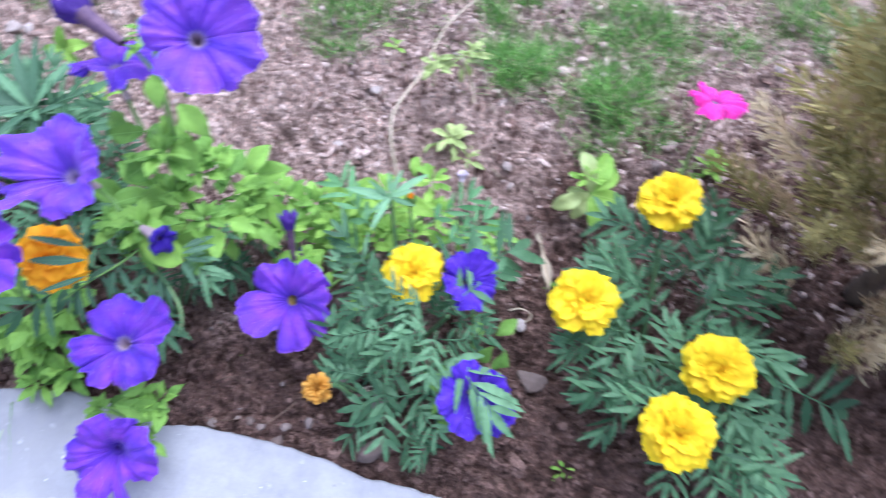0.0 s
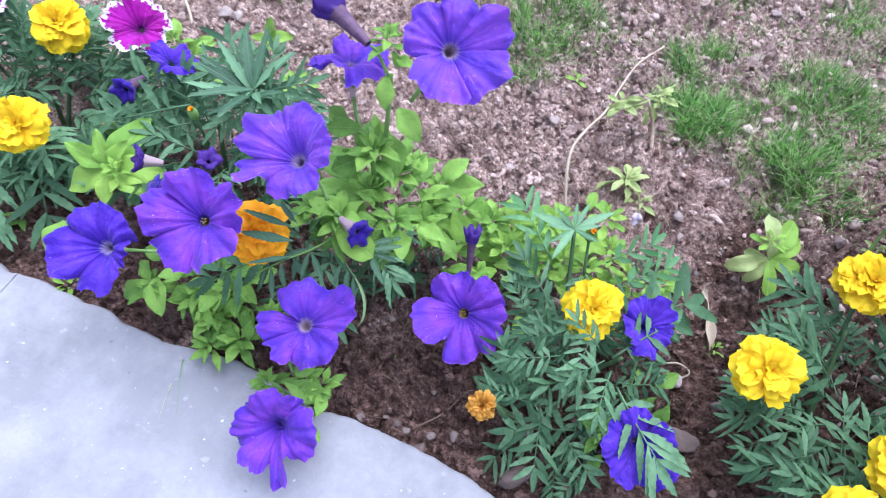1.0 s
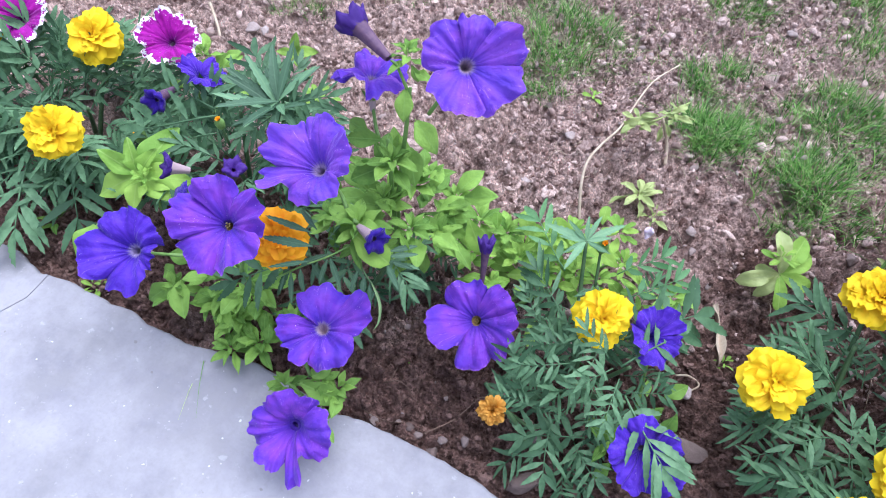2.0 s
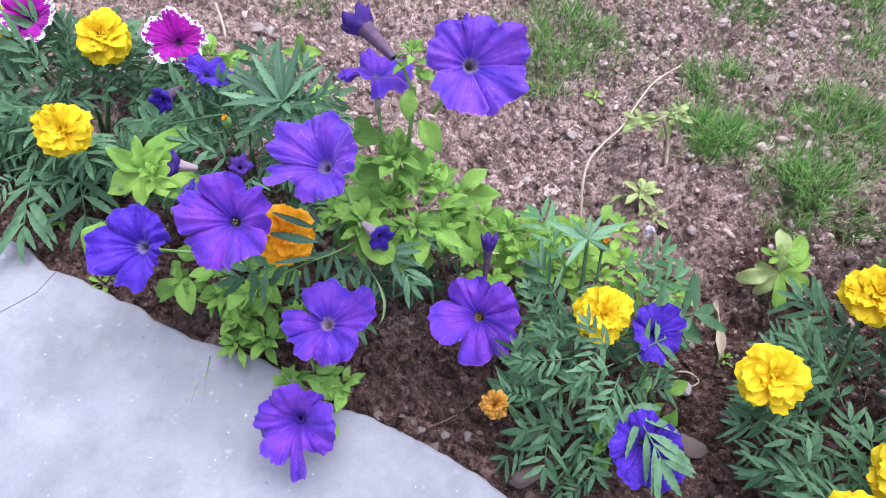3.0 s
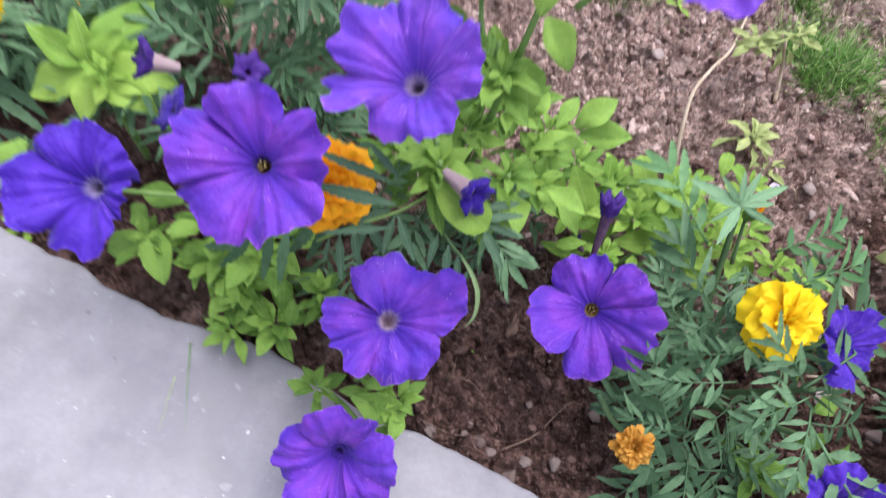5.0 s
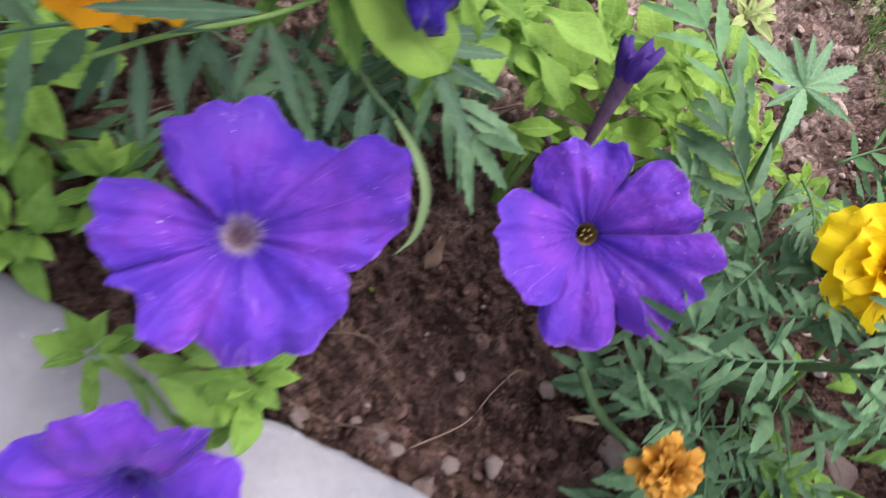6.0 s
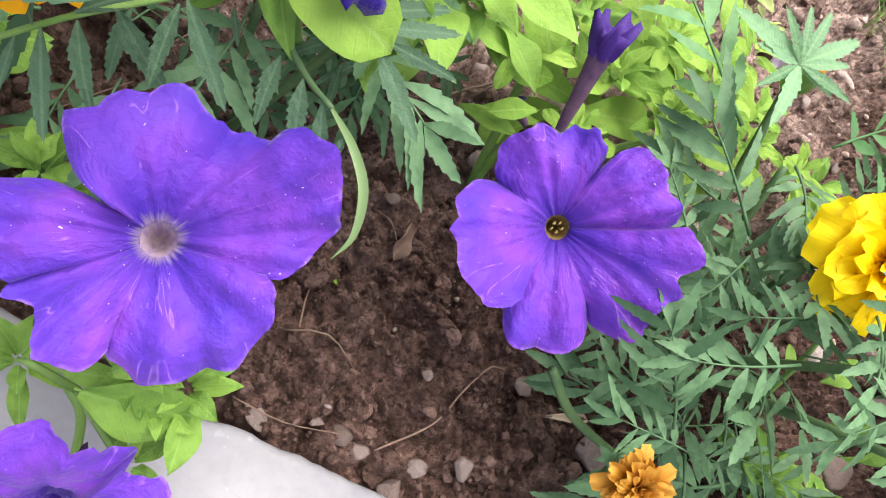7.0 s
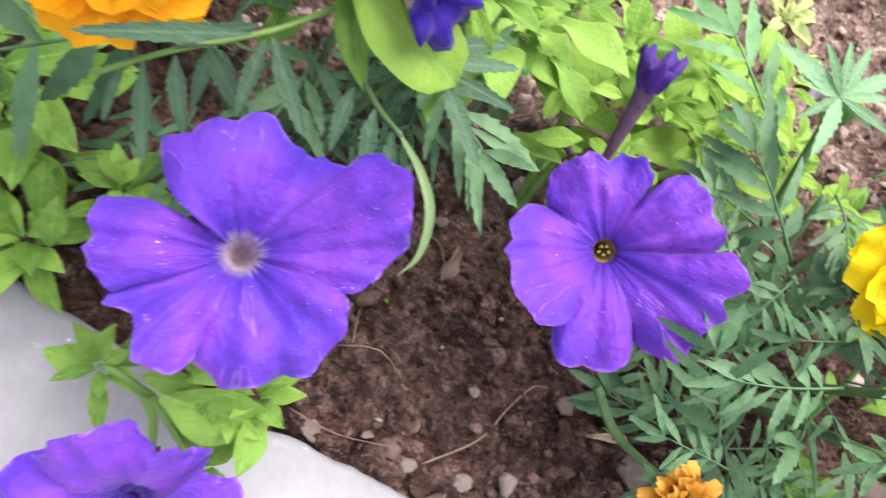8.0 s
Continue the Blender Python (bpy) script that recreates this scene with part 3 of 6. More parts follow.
LEAFLETS = [leaflet_mesh(LEAFLET, 1, 0.115, 0.12, 8), leaflet_mesh(LEAFLET, 2, 0.13, 0.25, 9), leaflet_mesh(LEAFLET, 3, 0.10, 0.05, 7)]
LEAFLETS_PALE = [leaflet_mesh(LEAFLET_PALE, 1, 0.105, 0.12, 7), leaflet_mesh(LEAFLET_PALE, 2, 0.090, 0.2, 7)]
LEAVES = [blade_mesh("leaf", LEAF, *a, blunt=0.50) for a in ((0.52, 0.45, 0.20, 0.30, 0.04, 1), (0.60, 0.47, 0.28, 0.40, 0.05, 2), (0.46, 0.50, 0.12, 0.15, 0.03, 3), (0.56, 0.42, 0.32, 0.10, 0.04, 4), (0.50, 0.55, 0.25, 0.5, 0.05, 14))]
LEAVES += [blade_mesh("leaf", LEAF, *a, stalk=0.06, blunt=0.42) for a in ((0.60, 0.34, 0.25, 0.35, 0.05, 24), (0.56, 0.32, 0.15, 0.2, 0.06, 25))]
LEAVES_POINT = [blade_mesh("leaf", LEAF_PALE, *a, blunt=0.42) for a in ((0.52, 0.34, 0.2, 0.25, 0.05, 26), (0.46, 0.32, 0.28, 0.1, 0.06, 27))]
LEAVES_PALE = [blade_mesh("leaf", LEAF_PALE, *a) for a in ((0.46, 0.42, 0.16, 0.12, 0.03, 5), (0.40, 0.45, 0.22, 0.22, 0.03, 6), (0.52, 0.42, 0.12, 0.3, 0.03, 7))]
LEAVES_WILT = [blade_mesh("leaf", LEAF_WILT, *a) for a in ((0.42, 0.45, 0.3, 0.5, 0.06, 8), (0.36, 0.5, 0.35, 0.3, 0.08, 9))]
FRONDS = [frond_mesh("leaf", FROND, *a) for a in ((5, 1, 0.44, 0.050), (5, 2, 0.42, 0.048, 0.34), (5, 3, 0.46, 0.052, 0.12, 52), (4, 4, 0.48, 0.056, 0.40, 62), (5, 5, 0.42, 0.046, 0.05, 66), (4, 15, 0.46, 0.058, 0.28, 56), (5, 16, 0.44, 0.048, 0.45, 60))]
FRONDS_PALE = [frond_mesh("leaf", FROND_PALE, *a) for a in ((5, 6, 0.44, 0.050, 0.1, 50), (4, 7, 0.48, 0.056, 0.2, 55))]
FEATHERS = [frond_mesh("leaf", FROND, *a) for a in ((6, 11, 0.40, 0.044, 0.10, 64), (6, 12, 0.42, 0.046, 0.22, 60), (6, 13, 0.38, 0.044, 0.32, 66))]


def leaf(plant, base, tip, kind=None, normal=(0, -0.35, 1), name="leaf", wide=1.0):
    kind = kind or LEAVES
    me = kind[int((base[0] * 7919 + tip[1] * 104729) * 1000) % len(kind)]
    return part(name, me, plant, aim(base, tip, normal) @ Matrix.Diagonal((1, wide, 1, 1)))


def tuft_of_leaves(plant, centre, n, size, kind=None, seed=1, tilt=0.6, turn=0.0):
    """A shoot seen from its tip: leaves in a whorl, larger and flatter outside."""
    rnd = random.Random(seed)
    c = Vector(centre)
    n, size = int(n * 1.7), size * 0.74
    for i in range(n):
        a = turn + i * 2.4 + rnd.uniform(-0.25, 0.25)
        s = (i + 1) / n
        up = tilt * (1 - s) + 0.12
        d = Vector((math.cos(a), math.sin(a), up * 1.4 + rnd.uniform(-0.1, 0.1))).normalized()
        size_i = size * (0.45 + 0.55 * s) * rnd.uniform(0.85, 1.15)
        root = c + Vector((0, 0, -0.012 * s)) + d * 0.002
        leaf(plant, root, root + d * size_i, kind, normal=(-d.x * up + rnd.uniform(-0.5, 0.5), -d.y * up + rnd.uniform(-0.5, 0.5), 1), wide=rnd.uniform(0.66, 1.0))


def scatter_leaves(plant, centre, reach, n, size, kind=None, seed=1):
    """Leaves on short side shoots all round a centre."""
    rnd = random.Random(seed)
    c = Vector(centre)
    for _ in range(int(n * 1.5)):
        d = Vector((rnd.gauss(0, 1), rnd.gauss(0, 1), rnd.gauss(0.25, 0.7))).normalized()
        r = rnd.uniform(0.35, 1.0)
        p = c + Vector((d.x * reach[0], d.y * reach[1], d.z * reach[2])) * r
        out = Vector((d.x, d.y - 0.15, d.z * 0.5 + 0.15)).normalized()
        out = (out + Vector((rnd.uniform(-0.5, 0.5), rnd.uniform(-0.5, 0.5), rnd.uniform(-0.3, 0.3)))).normalized()
        s = size * rnd.uniform(0.45, 0.9)
        p.z = max(p.z, 0.012)
        leaf(plant, p, p + out * s, kind, normal=(rnd.uniform(-0.4, 0.4), rnd.uniform(-0.7, 0.1), 1))


def frond(plant, base, tip, kind=None, normal=(0, -0.3, 1)):
    kind = kind or FRONDS
    me = kind[int((base[0] * 7919 + tip[1] * 104729) * 1000) % len(kind)]
    return part("leaf", me, plant, aim(base, tip, normal))


def scatter_fronds(plant, centre, reach, n, size, kind=None, seed=1, lift=0.3):
    rnd = random.Random(seed)
    c = Vector(centre)
    for i in range(n):
        a = i * 2.4 + rnd.uniform(-0.4, 0.4)
        h = rnd.uniform(-0.9, 1.0)
        flat = math.sqrt(max(0.05, 1 - h * h))
        d = Vector((math.cos(a) * flat, math.sin(a) * flat, h))
        r = rnd.uniform(0.30, 0.75)
        p = c + Vector((d.x * reach[0], d.y * reach[1], d.z * reach[2])) * r
        out = Vector((d.x + rnd.uniform(-0.3, 0.3), d.y + rnd.uniform(-0.3, 0.3) - 0.1, lift + 0.5 * h + rnd.uniform(-0.3, 0.3))).normalized()
        s = size * rnd.uniform(0.75, 1.15)
        p.z = max(p.z, 0.015)
        tip = p + out * s
        tip.z = max(tip.z, 0.01)
        frond(plant, p, tip, kind, normal=(rnd.uniform(-0.4, 0.4), rnd.uniform(-0.6, 0.2), 1))


def stems(plant, base, tops, r=0.0022, mat=None, name="stem"):
    for i, top in enumerate(tops):
        b, t = Vector(base), Vector(top)
        mid = b.lerp(t, 0.55) + Vector((0.25 * (t.x - b.x), 0.2 * (t.y - b.y), 0.012)) * 0.4
        part(name, tube(name, [b + Vector((0, 0, -0.01)), mid, t], r, r * 0.6, mat or STEM), plant)


# ---------------------------------------------------------------- flowers
def corolla_mesh(name, mat, seed, lobes=(1, 1, 1, 1, 1), notch=0.34, ruffle=0.08, cup=0.42, recurve=0.12, twist=0.11, widths=(1, 1, 1, 1, 1), notches=None):
    """A petunia's trumpet of radius one, facing +z: tube, throat and five fused, ruffled lobes, the first on +x."""
    rnd = random.Random(seed)
    ph = [rnd.random() * 6.28 for _ in range(12)]
    tilt = [rnd.uniform(-0.22, 0.22) for _ in range(5)]
    bend = [recurve * rnd.uniform(0.2, 1.9) for _ in range(5)]
    cleft = [rnd.uniform(0.0, 0.08) for _ in range(5)]
    where = [rnd.uniform(-0.45, 0.45) for _ in range(5)]
    total = sum(widths)
    middle, half, run = [], [], -widths[0] / 2
    for w in widths:
        middle.append((run + w / 2) / total * 2 * math.pi)
        half.append(w / 2 / total * 2 * math.pi)
        run += w
    notches = notches or [notch * rnd.uniform(0.5, 1.3) for _ in range(5)]
    per = 30
    turns = [(k, -0.985 + 1.97 * j / (per - 1)) for k in range(5) for j in range(per)]
    rings = (0.12, 0.15, 0.19, 0.24, 0.30, 0.37, 0.44, 0.51, 0.58, 0.65, 0.72, 0.79, 0.85, 0.90, 0.94, 0.975, 1.0)
    verts, uvs = [], []
    for depth, r in ((-0.90, 0.050), (-0.65, 0.065), (-0.46, 0.085)):
        for k, s in turns:
            a = middle[k] + s * half[k]
            verts.append((r * math.cos(a), r * math.sin(a), depth))
            uvs.append((a / 6.2832, 0.0))
    for u in rings:
        for k, s in turns:
            a = middle[k] + s * half[k] * (1 + 0.05 * u ** 3)
            ring = lambda f, p: noise.noise(Vector((f * math.cos(a), f * math.sin(a), ph[p])))
            near = lobes[(k + (1 if s > 0 else -1)) % 5]
            m = lobes[k] * (1 - 0.5 * abs(s) ** 3) + near * 0.5 * abs(s) ** 3
            lobe = (1 - abs(s) ** 3.6) ** 0.62
            cut = notches[k] if s > 0 else notches[k - 1]
            rim = m * (1 - cut + cut * lobe - cleft[k] * math.exp(-((s - where[k]) / 0.13) ** 2))
            rim *= 1.03 + 0.06 * ring(2.0, 0) - 0.20 * abs(ring(2.9, 1)) - 0.05 * abs(ring(7, 2)) + 0.010 * ring(30, 9)
            r = 0.12 + (rim - 0.12) * (u - 0.12) / 0.88
            z = -cup * (1 - u) ** 2.2 - bend[k] * u ** 3.2
            z += 0.20 * u ** 1.2 * (1 - abs(s) ** 3.0) + tilt[k] * u ** 1.6
            z += twist * s * u ** 1.5
            # sunk midrib, and soft pleats that run out from the throat
            z -= 0.050 * u * math.exp(-((s - 0.3 * ring(3, 10)) / 0.13) ** 2) * (1 - 0.3 * u)
            z += 0.034 * ring(5.0, 11) * math.sin(math.pi * min(1.0, u * 1.15)) ** 0.7
            z += ruffle * u ** 3 * (2.6 * ring(2.8, 3) + 1.6 * ring(6, 4) + 0.4 * ring(14, 5))
            z += 0.075 * u ** 1.3 * noise.noise(Vector((4.5 * math.cos(a), 4.5 * math.sin(a), ph[6] + 0.6 * u)))
            z += 0.08 * u * u * math.sin(2 * a + ph[7])
            flat = Vector((r * math.cos(a), r * math.sin(a), seed * 0.37))
            z += u * (0.070 * noise.noise(flat * 3.2) + 0.045 * noise.noise(flat * 7.5) + 0.020 * noise.noise(flat * 15))
            side = 0.03 * u ** 3 * math.sin(3 * a + ph[8] + 3 * u)
            verts.append((r * math.cos(a + side), r * math.sin(a + side), z))
            uvs.append(((k + 0.5 + s / 2) / 5, u))
    n = len(turns)
    faces = []
    for i in range(len(verts) // n - 1):
        for j in range(n):
            j2 = (j + 1) % n
            faces.append((i * n + j, i * n + j2, (i + 1) * n + j2, (i + 1) * n + j))
    return mesh_of(name, verts, faces, mat, True, uvs)


def throat_mesh(mat):
    verts, faces = [], []
    for r, z in ((0.128, -0.285), (0.105, -0.34), (0.080, -0.43), (0.055, -0.58), (0.0005, -0.66)):
        for k in range(40):
            a = 2 * math.pi * k / 40
            rr = r * (1 + (0.14 * math.sin(5 * a) + 0.40 * (k % 2) * abs(math.sin(k * 2.9))) * (r > 0.15))
            verts.append((rr * math.cos(a), rr * math.sin(a), z + 0.012))
    for i in range(4):
        for j in range(40):
            faces.append((i * 40 + j, i * 40 + (j + 1) % 40, (i + 1) * 40 + (j + 1) % 40, (i + 1) * 40 + j))
    return mesh_of("throat", verts, faces, mat)


def stamens_mesh():
    verts, faces = [], []
    for k in range(5):
        a = k * 1.257 + 0.4
        p = Vector((0.045 * math.cos(a), 0.045 * math.sin(a), -0.34 + 0.02 * math.sin(k * 2)))
        v, f = tube_data([p * 0.6 + Vector((0, 0, -0.18)), p], 0.007, 0.006, 4, 2)
        o = len(verts)
        verts += [tuple(q) for q in v]
        faces += [tuple(i + o for i in g) for g in f]
        v, f = tube_data([p + Vector((-0.014, 0, 0)), p + Vector((0, 0, 0.014)), p + Vector((0.014, 0.006, 0))], 0.010, 0.010, 5, 2)
        o = len(verts)
        verts += [tuple(q) for q in v]
        faces += [tuple(i + o for i in g) for g in f]
    return mesh_of("stamens", verts, faces, ANTHER)


def calyx_mesh():
    """Five narrow sepals round the tube's foot."""
    verts, faces = [], []
    for k in range(5):
        a = k * 2 * math.pi / 5
        d = Vector((math.cos(a), math.sin(a), 0))
        leaflet(verts, faces, d * 0.03 + Vector((0, 0, -0.92)), d * 0.42 + Vector((0, 0, 0.75)), 0.42, 0.065, d * 0.8 - Vector((0, 0, 0.45)), 2, -0.15)
    return mesh_of("calyx", verts, faces, LEAF)


THROATS = {"pale": throat_mesh(THROAT_PALE), "yellow": throat_mesh(THROAT_YELLOW), "dark": throat_mesh(THROAT_DARK)}
STAMENS, CALYX = stamens_mesh(), calyx_mesh()


def petunia_flower(plant, centre, normal, up, spin, wide, seed, mat=None, lobes=(1, 1, 1, 1, 1), throat="pale", root=None, label="", pale_tube=False, **shape):
    """An open trumpet flower; the first lobe stands spin degrees from the flower's right, up as given."""
    m = facing(centre, normal, up, wide / 2) @ pose(0, 0, 0.10, 0, 0, spin)
    f = part("flower", corolla_mesh("flower", mat or (PURPLE if throat == "pale" else PURPLE_DARK), seed, lobes, **shape), plant, m, label or "purple trumpet flower with ruffled petals")
    part("throat", THROATS[throat], f, m @ Matrix.Diagonal((1, 1, shape.get("cup", 0.42) / 0.36, 1)))
    if throat == "yellow":
        part("stamens", STAMENS, f, m)
    part("calyx", CALYX, f, m)
    foot = m @ Vector((0, 0, -0.9))
    if pale_tube:
        part("flower_tube", tube("flower_tube", [m @ Vector((0, 0, -1.15)), m @ Vector((0, 0, -0.95)), m @ Vector((0, 0, -0.24 - 1.1 * shape.get("cup", 0.42)))], wide * 0.034, wide * 0.050, TUBE_PALE, 10), f)
    if root is not None:
        r = Vector(root)
        mid = foot.lerp(r, 0.4) + (m.to_3x3() @ Vector((0, 0, -0.25)))
        part("flower_stalk", tube("flower_stalk", [r, mid, foot], 0.0017, 0.0013, STEM), plant)
    return f


def petunia_bud(plant, foot, tip, wide, mat=None, label="half-closed dark violet flower bud", seed=1, skin=None):
    """A furled bud: a flaring tube with a crumpled, toothed mouth."""
    rnd = random.Random(seed)
    m = aim(foot, tip, (0.2, -0.8, 0.6))
    k = wide / (Vector(tip) - Vector(foot)).length / 2
    verts, faces = [], []
    rings = ((0.0, 0.26), (0.15, 0.32), (0.35, 0.40), (0.58, 0.50), (0.74, 0.62))
    for x, r in rings:
        for j in range(14):
            a = 2 * math.pi * j / 14
            rr = r * k * (1 + 0.10 * math.sin(5 * a))
            verts.append((x, rr * math.cos(a), rr * math.sin(a)))
    for i in range(len(rings) - 1):
        for j in range(14):
            j2 = (j + 1) % 14
            faces.append((i * 14 + j, i * 14 + j2, (i + 1) * 14 + j2, (i + 1) * 14 + j))
    b = part("bud", mesh_of("bud", verts, faces, skin or TUBE_SKIN), plant, m, label)
    verts, faces = [], []
    rings = ((0.70, 0.60), (0.78, 0.74), (0.88, 0.95), (0.98, 1.05), (0.92, 0.55), (0.80, 0.2))
    for i, (x, r) in enumerate(rings):
        for j in range(30):
            a = 2 * math.pi * j / 30
            rr = r * k * (1 + 0.16 * math.sin(5 * a + 0.8 * i) + 0.07 * math.sin(12 * a + i))
            xx = x + (0.07 * math.sin(5 * a + 1) + 0.04 * math.sin(9 * a + seed)) * (i in (2, 3))
            verts.append((xx, rr * math.cos(a), rr * math.sin(a)))
    for i in range(len(rings) - 1):
        for j in range(30):
            j2 = (j + 1) % 30
            faces.append((i * 30 + j, i * 30 + j2, (i + 1) * 30 + j2, (i + 1) * 30 + j))
    part("furled_petals", mesh_of("furled_petals", verts, faces, mat or WILT), b, m)
    return b


def ray_mesh(mat, seed, curl=0.25):
    """A marigold ray petal, one unit long on x, broad, wavy and notched at its tip."""
    rnd = random.Random(seed)
    ph, ph2 = rnd.random() * 6, rnd.random() * 6
    verts, faces = [], []
    for i in range(8):
        s = i / 7
        w = 0.09 + 0.38 * math.sin(1.6 * s ** 0.95)
        if s > 0.7:
            w *= math.sqrt(1 - 0.30 * ((s - 0.7) / 0.3) ** 2)
        for j in range(7):
            k = j / 3 - 1
            x = s * (1 - 0.13 * k * k * s) + (0.045 * math.sin(6 * k + ph) if i == 7 else 0)
            z = 0.14 * k * k * (1 - 0.6 * s) + s ** 2 * (0.07 * math.sin(4.5 * k + ph) + 0.05 * math.sin(9 * k + ph2)) - curl * s ** 2.4 + 0.14 * s
            verts.append((x, k * w, z))
        if i:
            o = (i - 1) * 7
            faces += [(o + j, o + 7 + j, o + 8 + j, o + 1 + j) for j in range(6)]
    return mesh_of("petal", verts, faces, mat)


RAYS = {k: [ray_mesh(mat, s, c) for s, c in ((1, 0.15), (2, 0.35), (3, 0.5))] for k, mat in (("yellow", YELLOW), ("orange", ORANGE), ("faded", FADED))}


def cup_mesh():
    verts, faces = [], []
    for z, r in ((-0.95, 0.10), (-0.80, 0.20), (-0.45, 0.30), (-0.12, 0.34), (-0.05, 0.30)):
        for j in range(12):
            a = 2 * math.pi * j / 12
            verts.append((r * math.cos(a) * (1 + 0.05 * (j % 2)), r * math.sin(a) * (1 + 0.05 * (j % 2)), z))
    for i in range(4):
        for j in range(12):
            j2 = (j + 1) % 12
            faces.append((i * 12 + j, i * 12 + j2, (i + 1) * 12 + j2, (i + 1) * 12 + j))
    faces.append(tuple(range(48, 60)))
    return mesh_of("flower_head", verts, faces, STEM_DARK)


CUP = cup_mesh()


def marigold_head(plant, centre, normal, wide, colour="yellow", seed=1, root=None, rings=((11, 1.0, -0.10), (11, 0.95, 0.20), (10, 0.84, 0.44), (9, 0.70, 0.70), (8, 0.54, 0.95), (7, 0.40, 1.2)), label="", thin=1.0):
    """A double head: rings of ruffled petals that rise towards the middle."""
    rnd = random.Random(seed)
    up = Vector((0.13, 0.9, 0.4))
    m = facing(centre, normal, up, wide / 2)
    head = part("flower_head", CUP, plant, m, label or "round bright yellow double flower head")
    for n, length, rise in rings:
        for i in range(n):
            a = 2 * math.pi * (i + rnd.uniform(-0.22, 0.22)) / n + length * 7
            e = rise + rnd.uniform(-0.2, 0.2)
            size = length * rnd.uniform(0.90, 1.10)
            local = pose(0, 0, -0.10 + 0.06 * rise, 0, 0, math.degrees(a)) @ pose(0, 0, 0, 0, -math.degrees(e), 0) @ pose(0, 0, 0, math.degrees(rnd.uniform(-0.5, 0.5)), 0, 0)
            part("petal", rnd.choice(RAYS[colour]), head, m @ local @ Matrix.Diagonal((size, size * thin * (0.84 if length > 0.6 else 0.80), size, 1)))
    if root is not None:
        foot = m @ Vector((0, 0, -0.9))
        r = Vector(root)
        part("flower_stalk", tube("flower_stalk", [r, r.lerp(foot, 0.6) + Vector((0, 0.004, 0.006)), foot], 0.0021, 0.0017, STEM_DARK), plant)
    return head


def marigold_bud(plant, at, seed=1, wide=0.010, root=None):
    verts, faces = [], []
    for z, r in ((-1.6, 0.35), (-1.2, 0.8), (0.0, 1.0), (0.9, 0.75), (1.3, 0.5)):
        for j in range(10):
            a = 2 * math.pi * j / 10
            verts.append((r * math.cos(a), r * math.sin(a), z))
    for i in range(4):
        for j in range(10):
            j2 = (j + 1) % 10
            faces.append((i * 10 + j, i * 10 + j2, (i + 1) * 10 + j2, (i + 1) * 10 + j))
    m = facing(at, (0.1, -0.2, 1), (0, 1, 0), wide / 2)
    b = part("bud", mesh_of("bud", verts, faces, STEM), plant, m, "green bud tipped with yellow")
    for k in range(7):
        part("petal", RAYS["orange"][k % 3], b, m @ pose(0, 0, 1.0, 0, -70, k * 51) @ Matrix.Scale(0.8, 4))
    if root is not None:
        part("flower_stalk", tube("flower_stalk", [root, m @ Vector((0, 0, -1.5))], 0.0014, 0.0012, STEM_DARK), plant)


# ---------------------------------------------------------------- stones, litter and grass
def rock_data(seed, flat=0.7, sub=2, angular=0):
    bm = bmesh.new()
    bmesh.ops.create_icosphere(bm, subdivisions=sub, radius=1.0)
    o = Vector((seed * 3.7, seed * 1.3, seed * 0.7))
    rnd = random.Random(seed)
    cuts = [(Vector((rnd.gauss(0, 1), rnd.gauss(0, 1), rnd.gauss(0, 1))).normalized(), rnd.uniform(0.50, 0.82)) for _ in range(angular)]
    verts = []
    for v in bm.verts:
        k = 1 + 0.45 * noise.noise(v.co * 0.9 + o) + 0.36 * noise.noise(v.co * 2.1 + o) + (0.16 * noise.noise(v.co * 5.0 + o) if sub == 2 else 0)
        p = v.co * k
        for n, d in cuts:
            over = p.dot(n) - d
            if over > 0:
                p = p - n * over * 0.95
        verts.append((p.x * (1 + 0.25 * math.sin(seed)), p.y, p.z * flat))
    faces = [tuple(v.index for v in f.verts) for f in bm.faces]
    bm.free()
    return np.array(verts), faces


CRUMBS = [rock_data(s + 20, 0.6 + 0.05 * s, 1, 2) for s in range(8)]
CLODS = []
for k in range(6):
    v, f = rock_data(k + 40, 0.55 + 0.05 * k, 3, 3)
    CLODS.append((np.array([Vector(p) * (1 + 0.30 * noise.noise(Vector(p) * 3.1) + 0.22 * noise.noise(Vector(p) * 7.0)) for p in v.tolist()]), f))
ROCKS = [rock_data(s, 0.45 + 0.06 * s, 2, 7) for s in range(8)]


def ribbon(name, points, width, normal, mat):
    """A narrow folded leaf along a curve."""
    path = spline(points, 6)
    verts, faces = [], []
    for i, p in enumerate(path):
        d = (path[min(i + 1, len(path) - 1)] - path[max(i - 1, 0)]).normalized()
        n = Vector(normal)
        side = d.cross(n).normalized()
        s = i / (len(path) - 1)
        w = 0.5 * width * (0.30 + 0.70 * math.sin(math.pi * s ** 0.9)) * (1 - s ** 6) + 0.0001
        for k in (-1, 0, 1):
            verts.append(p + side * (w * k) - n.normalized() * (0.35 * w * (k == 0)))
        if i:
            o = (i - 1) * 3
            faces += [(o, o + 1, o + 4, o + 3), (o + 1, o + 2, o + 5, o + 4)]
    return mesh_of(name, verts, faces, mat)


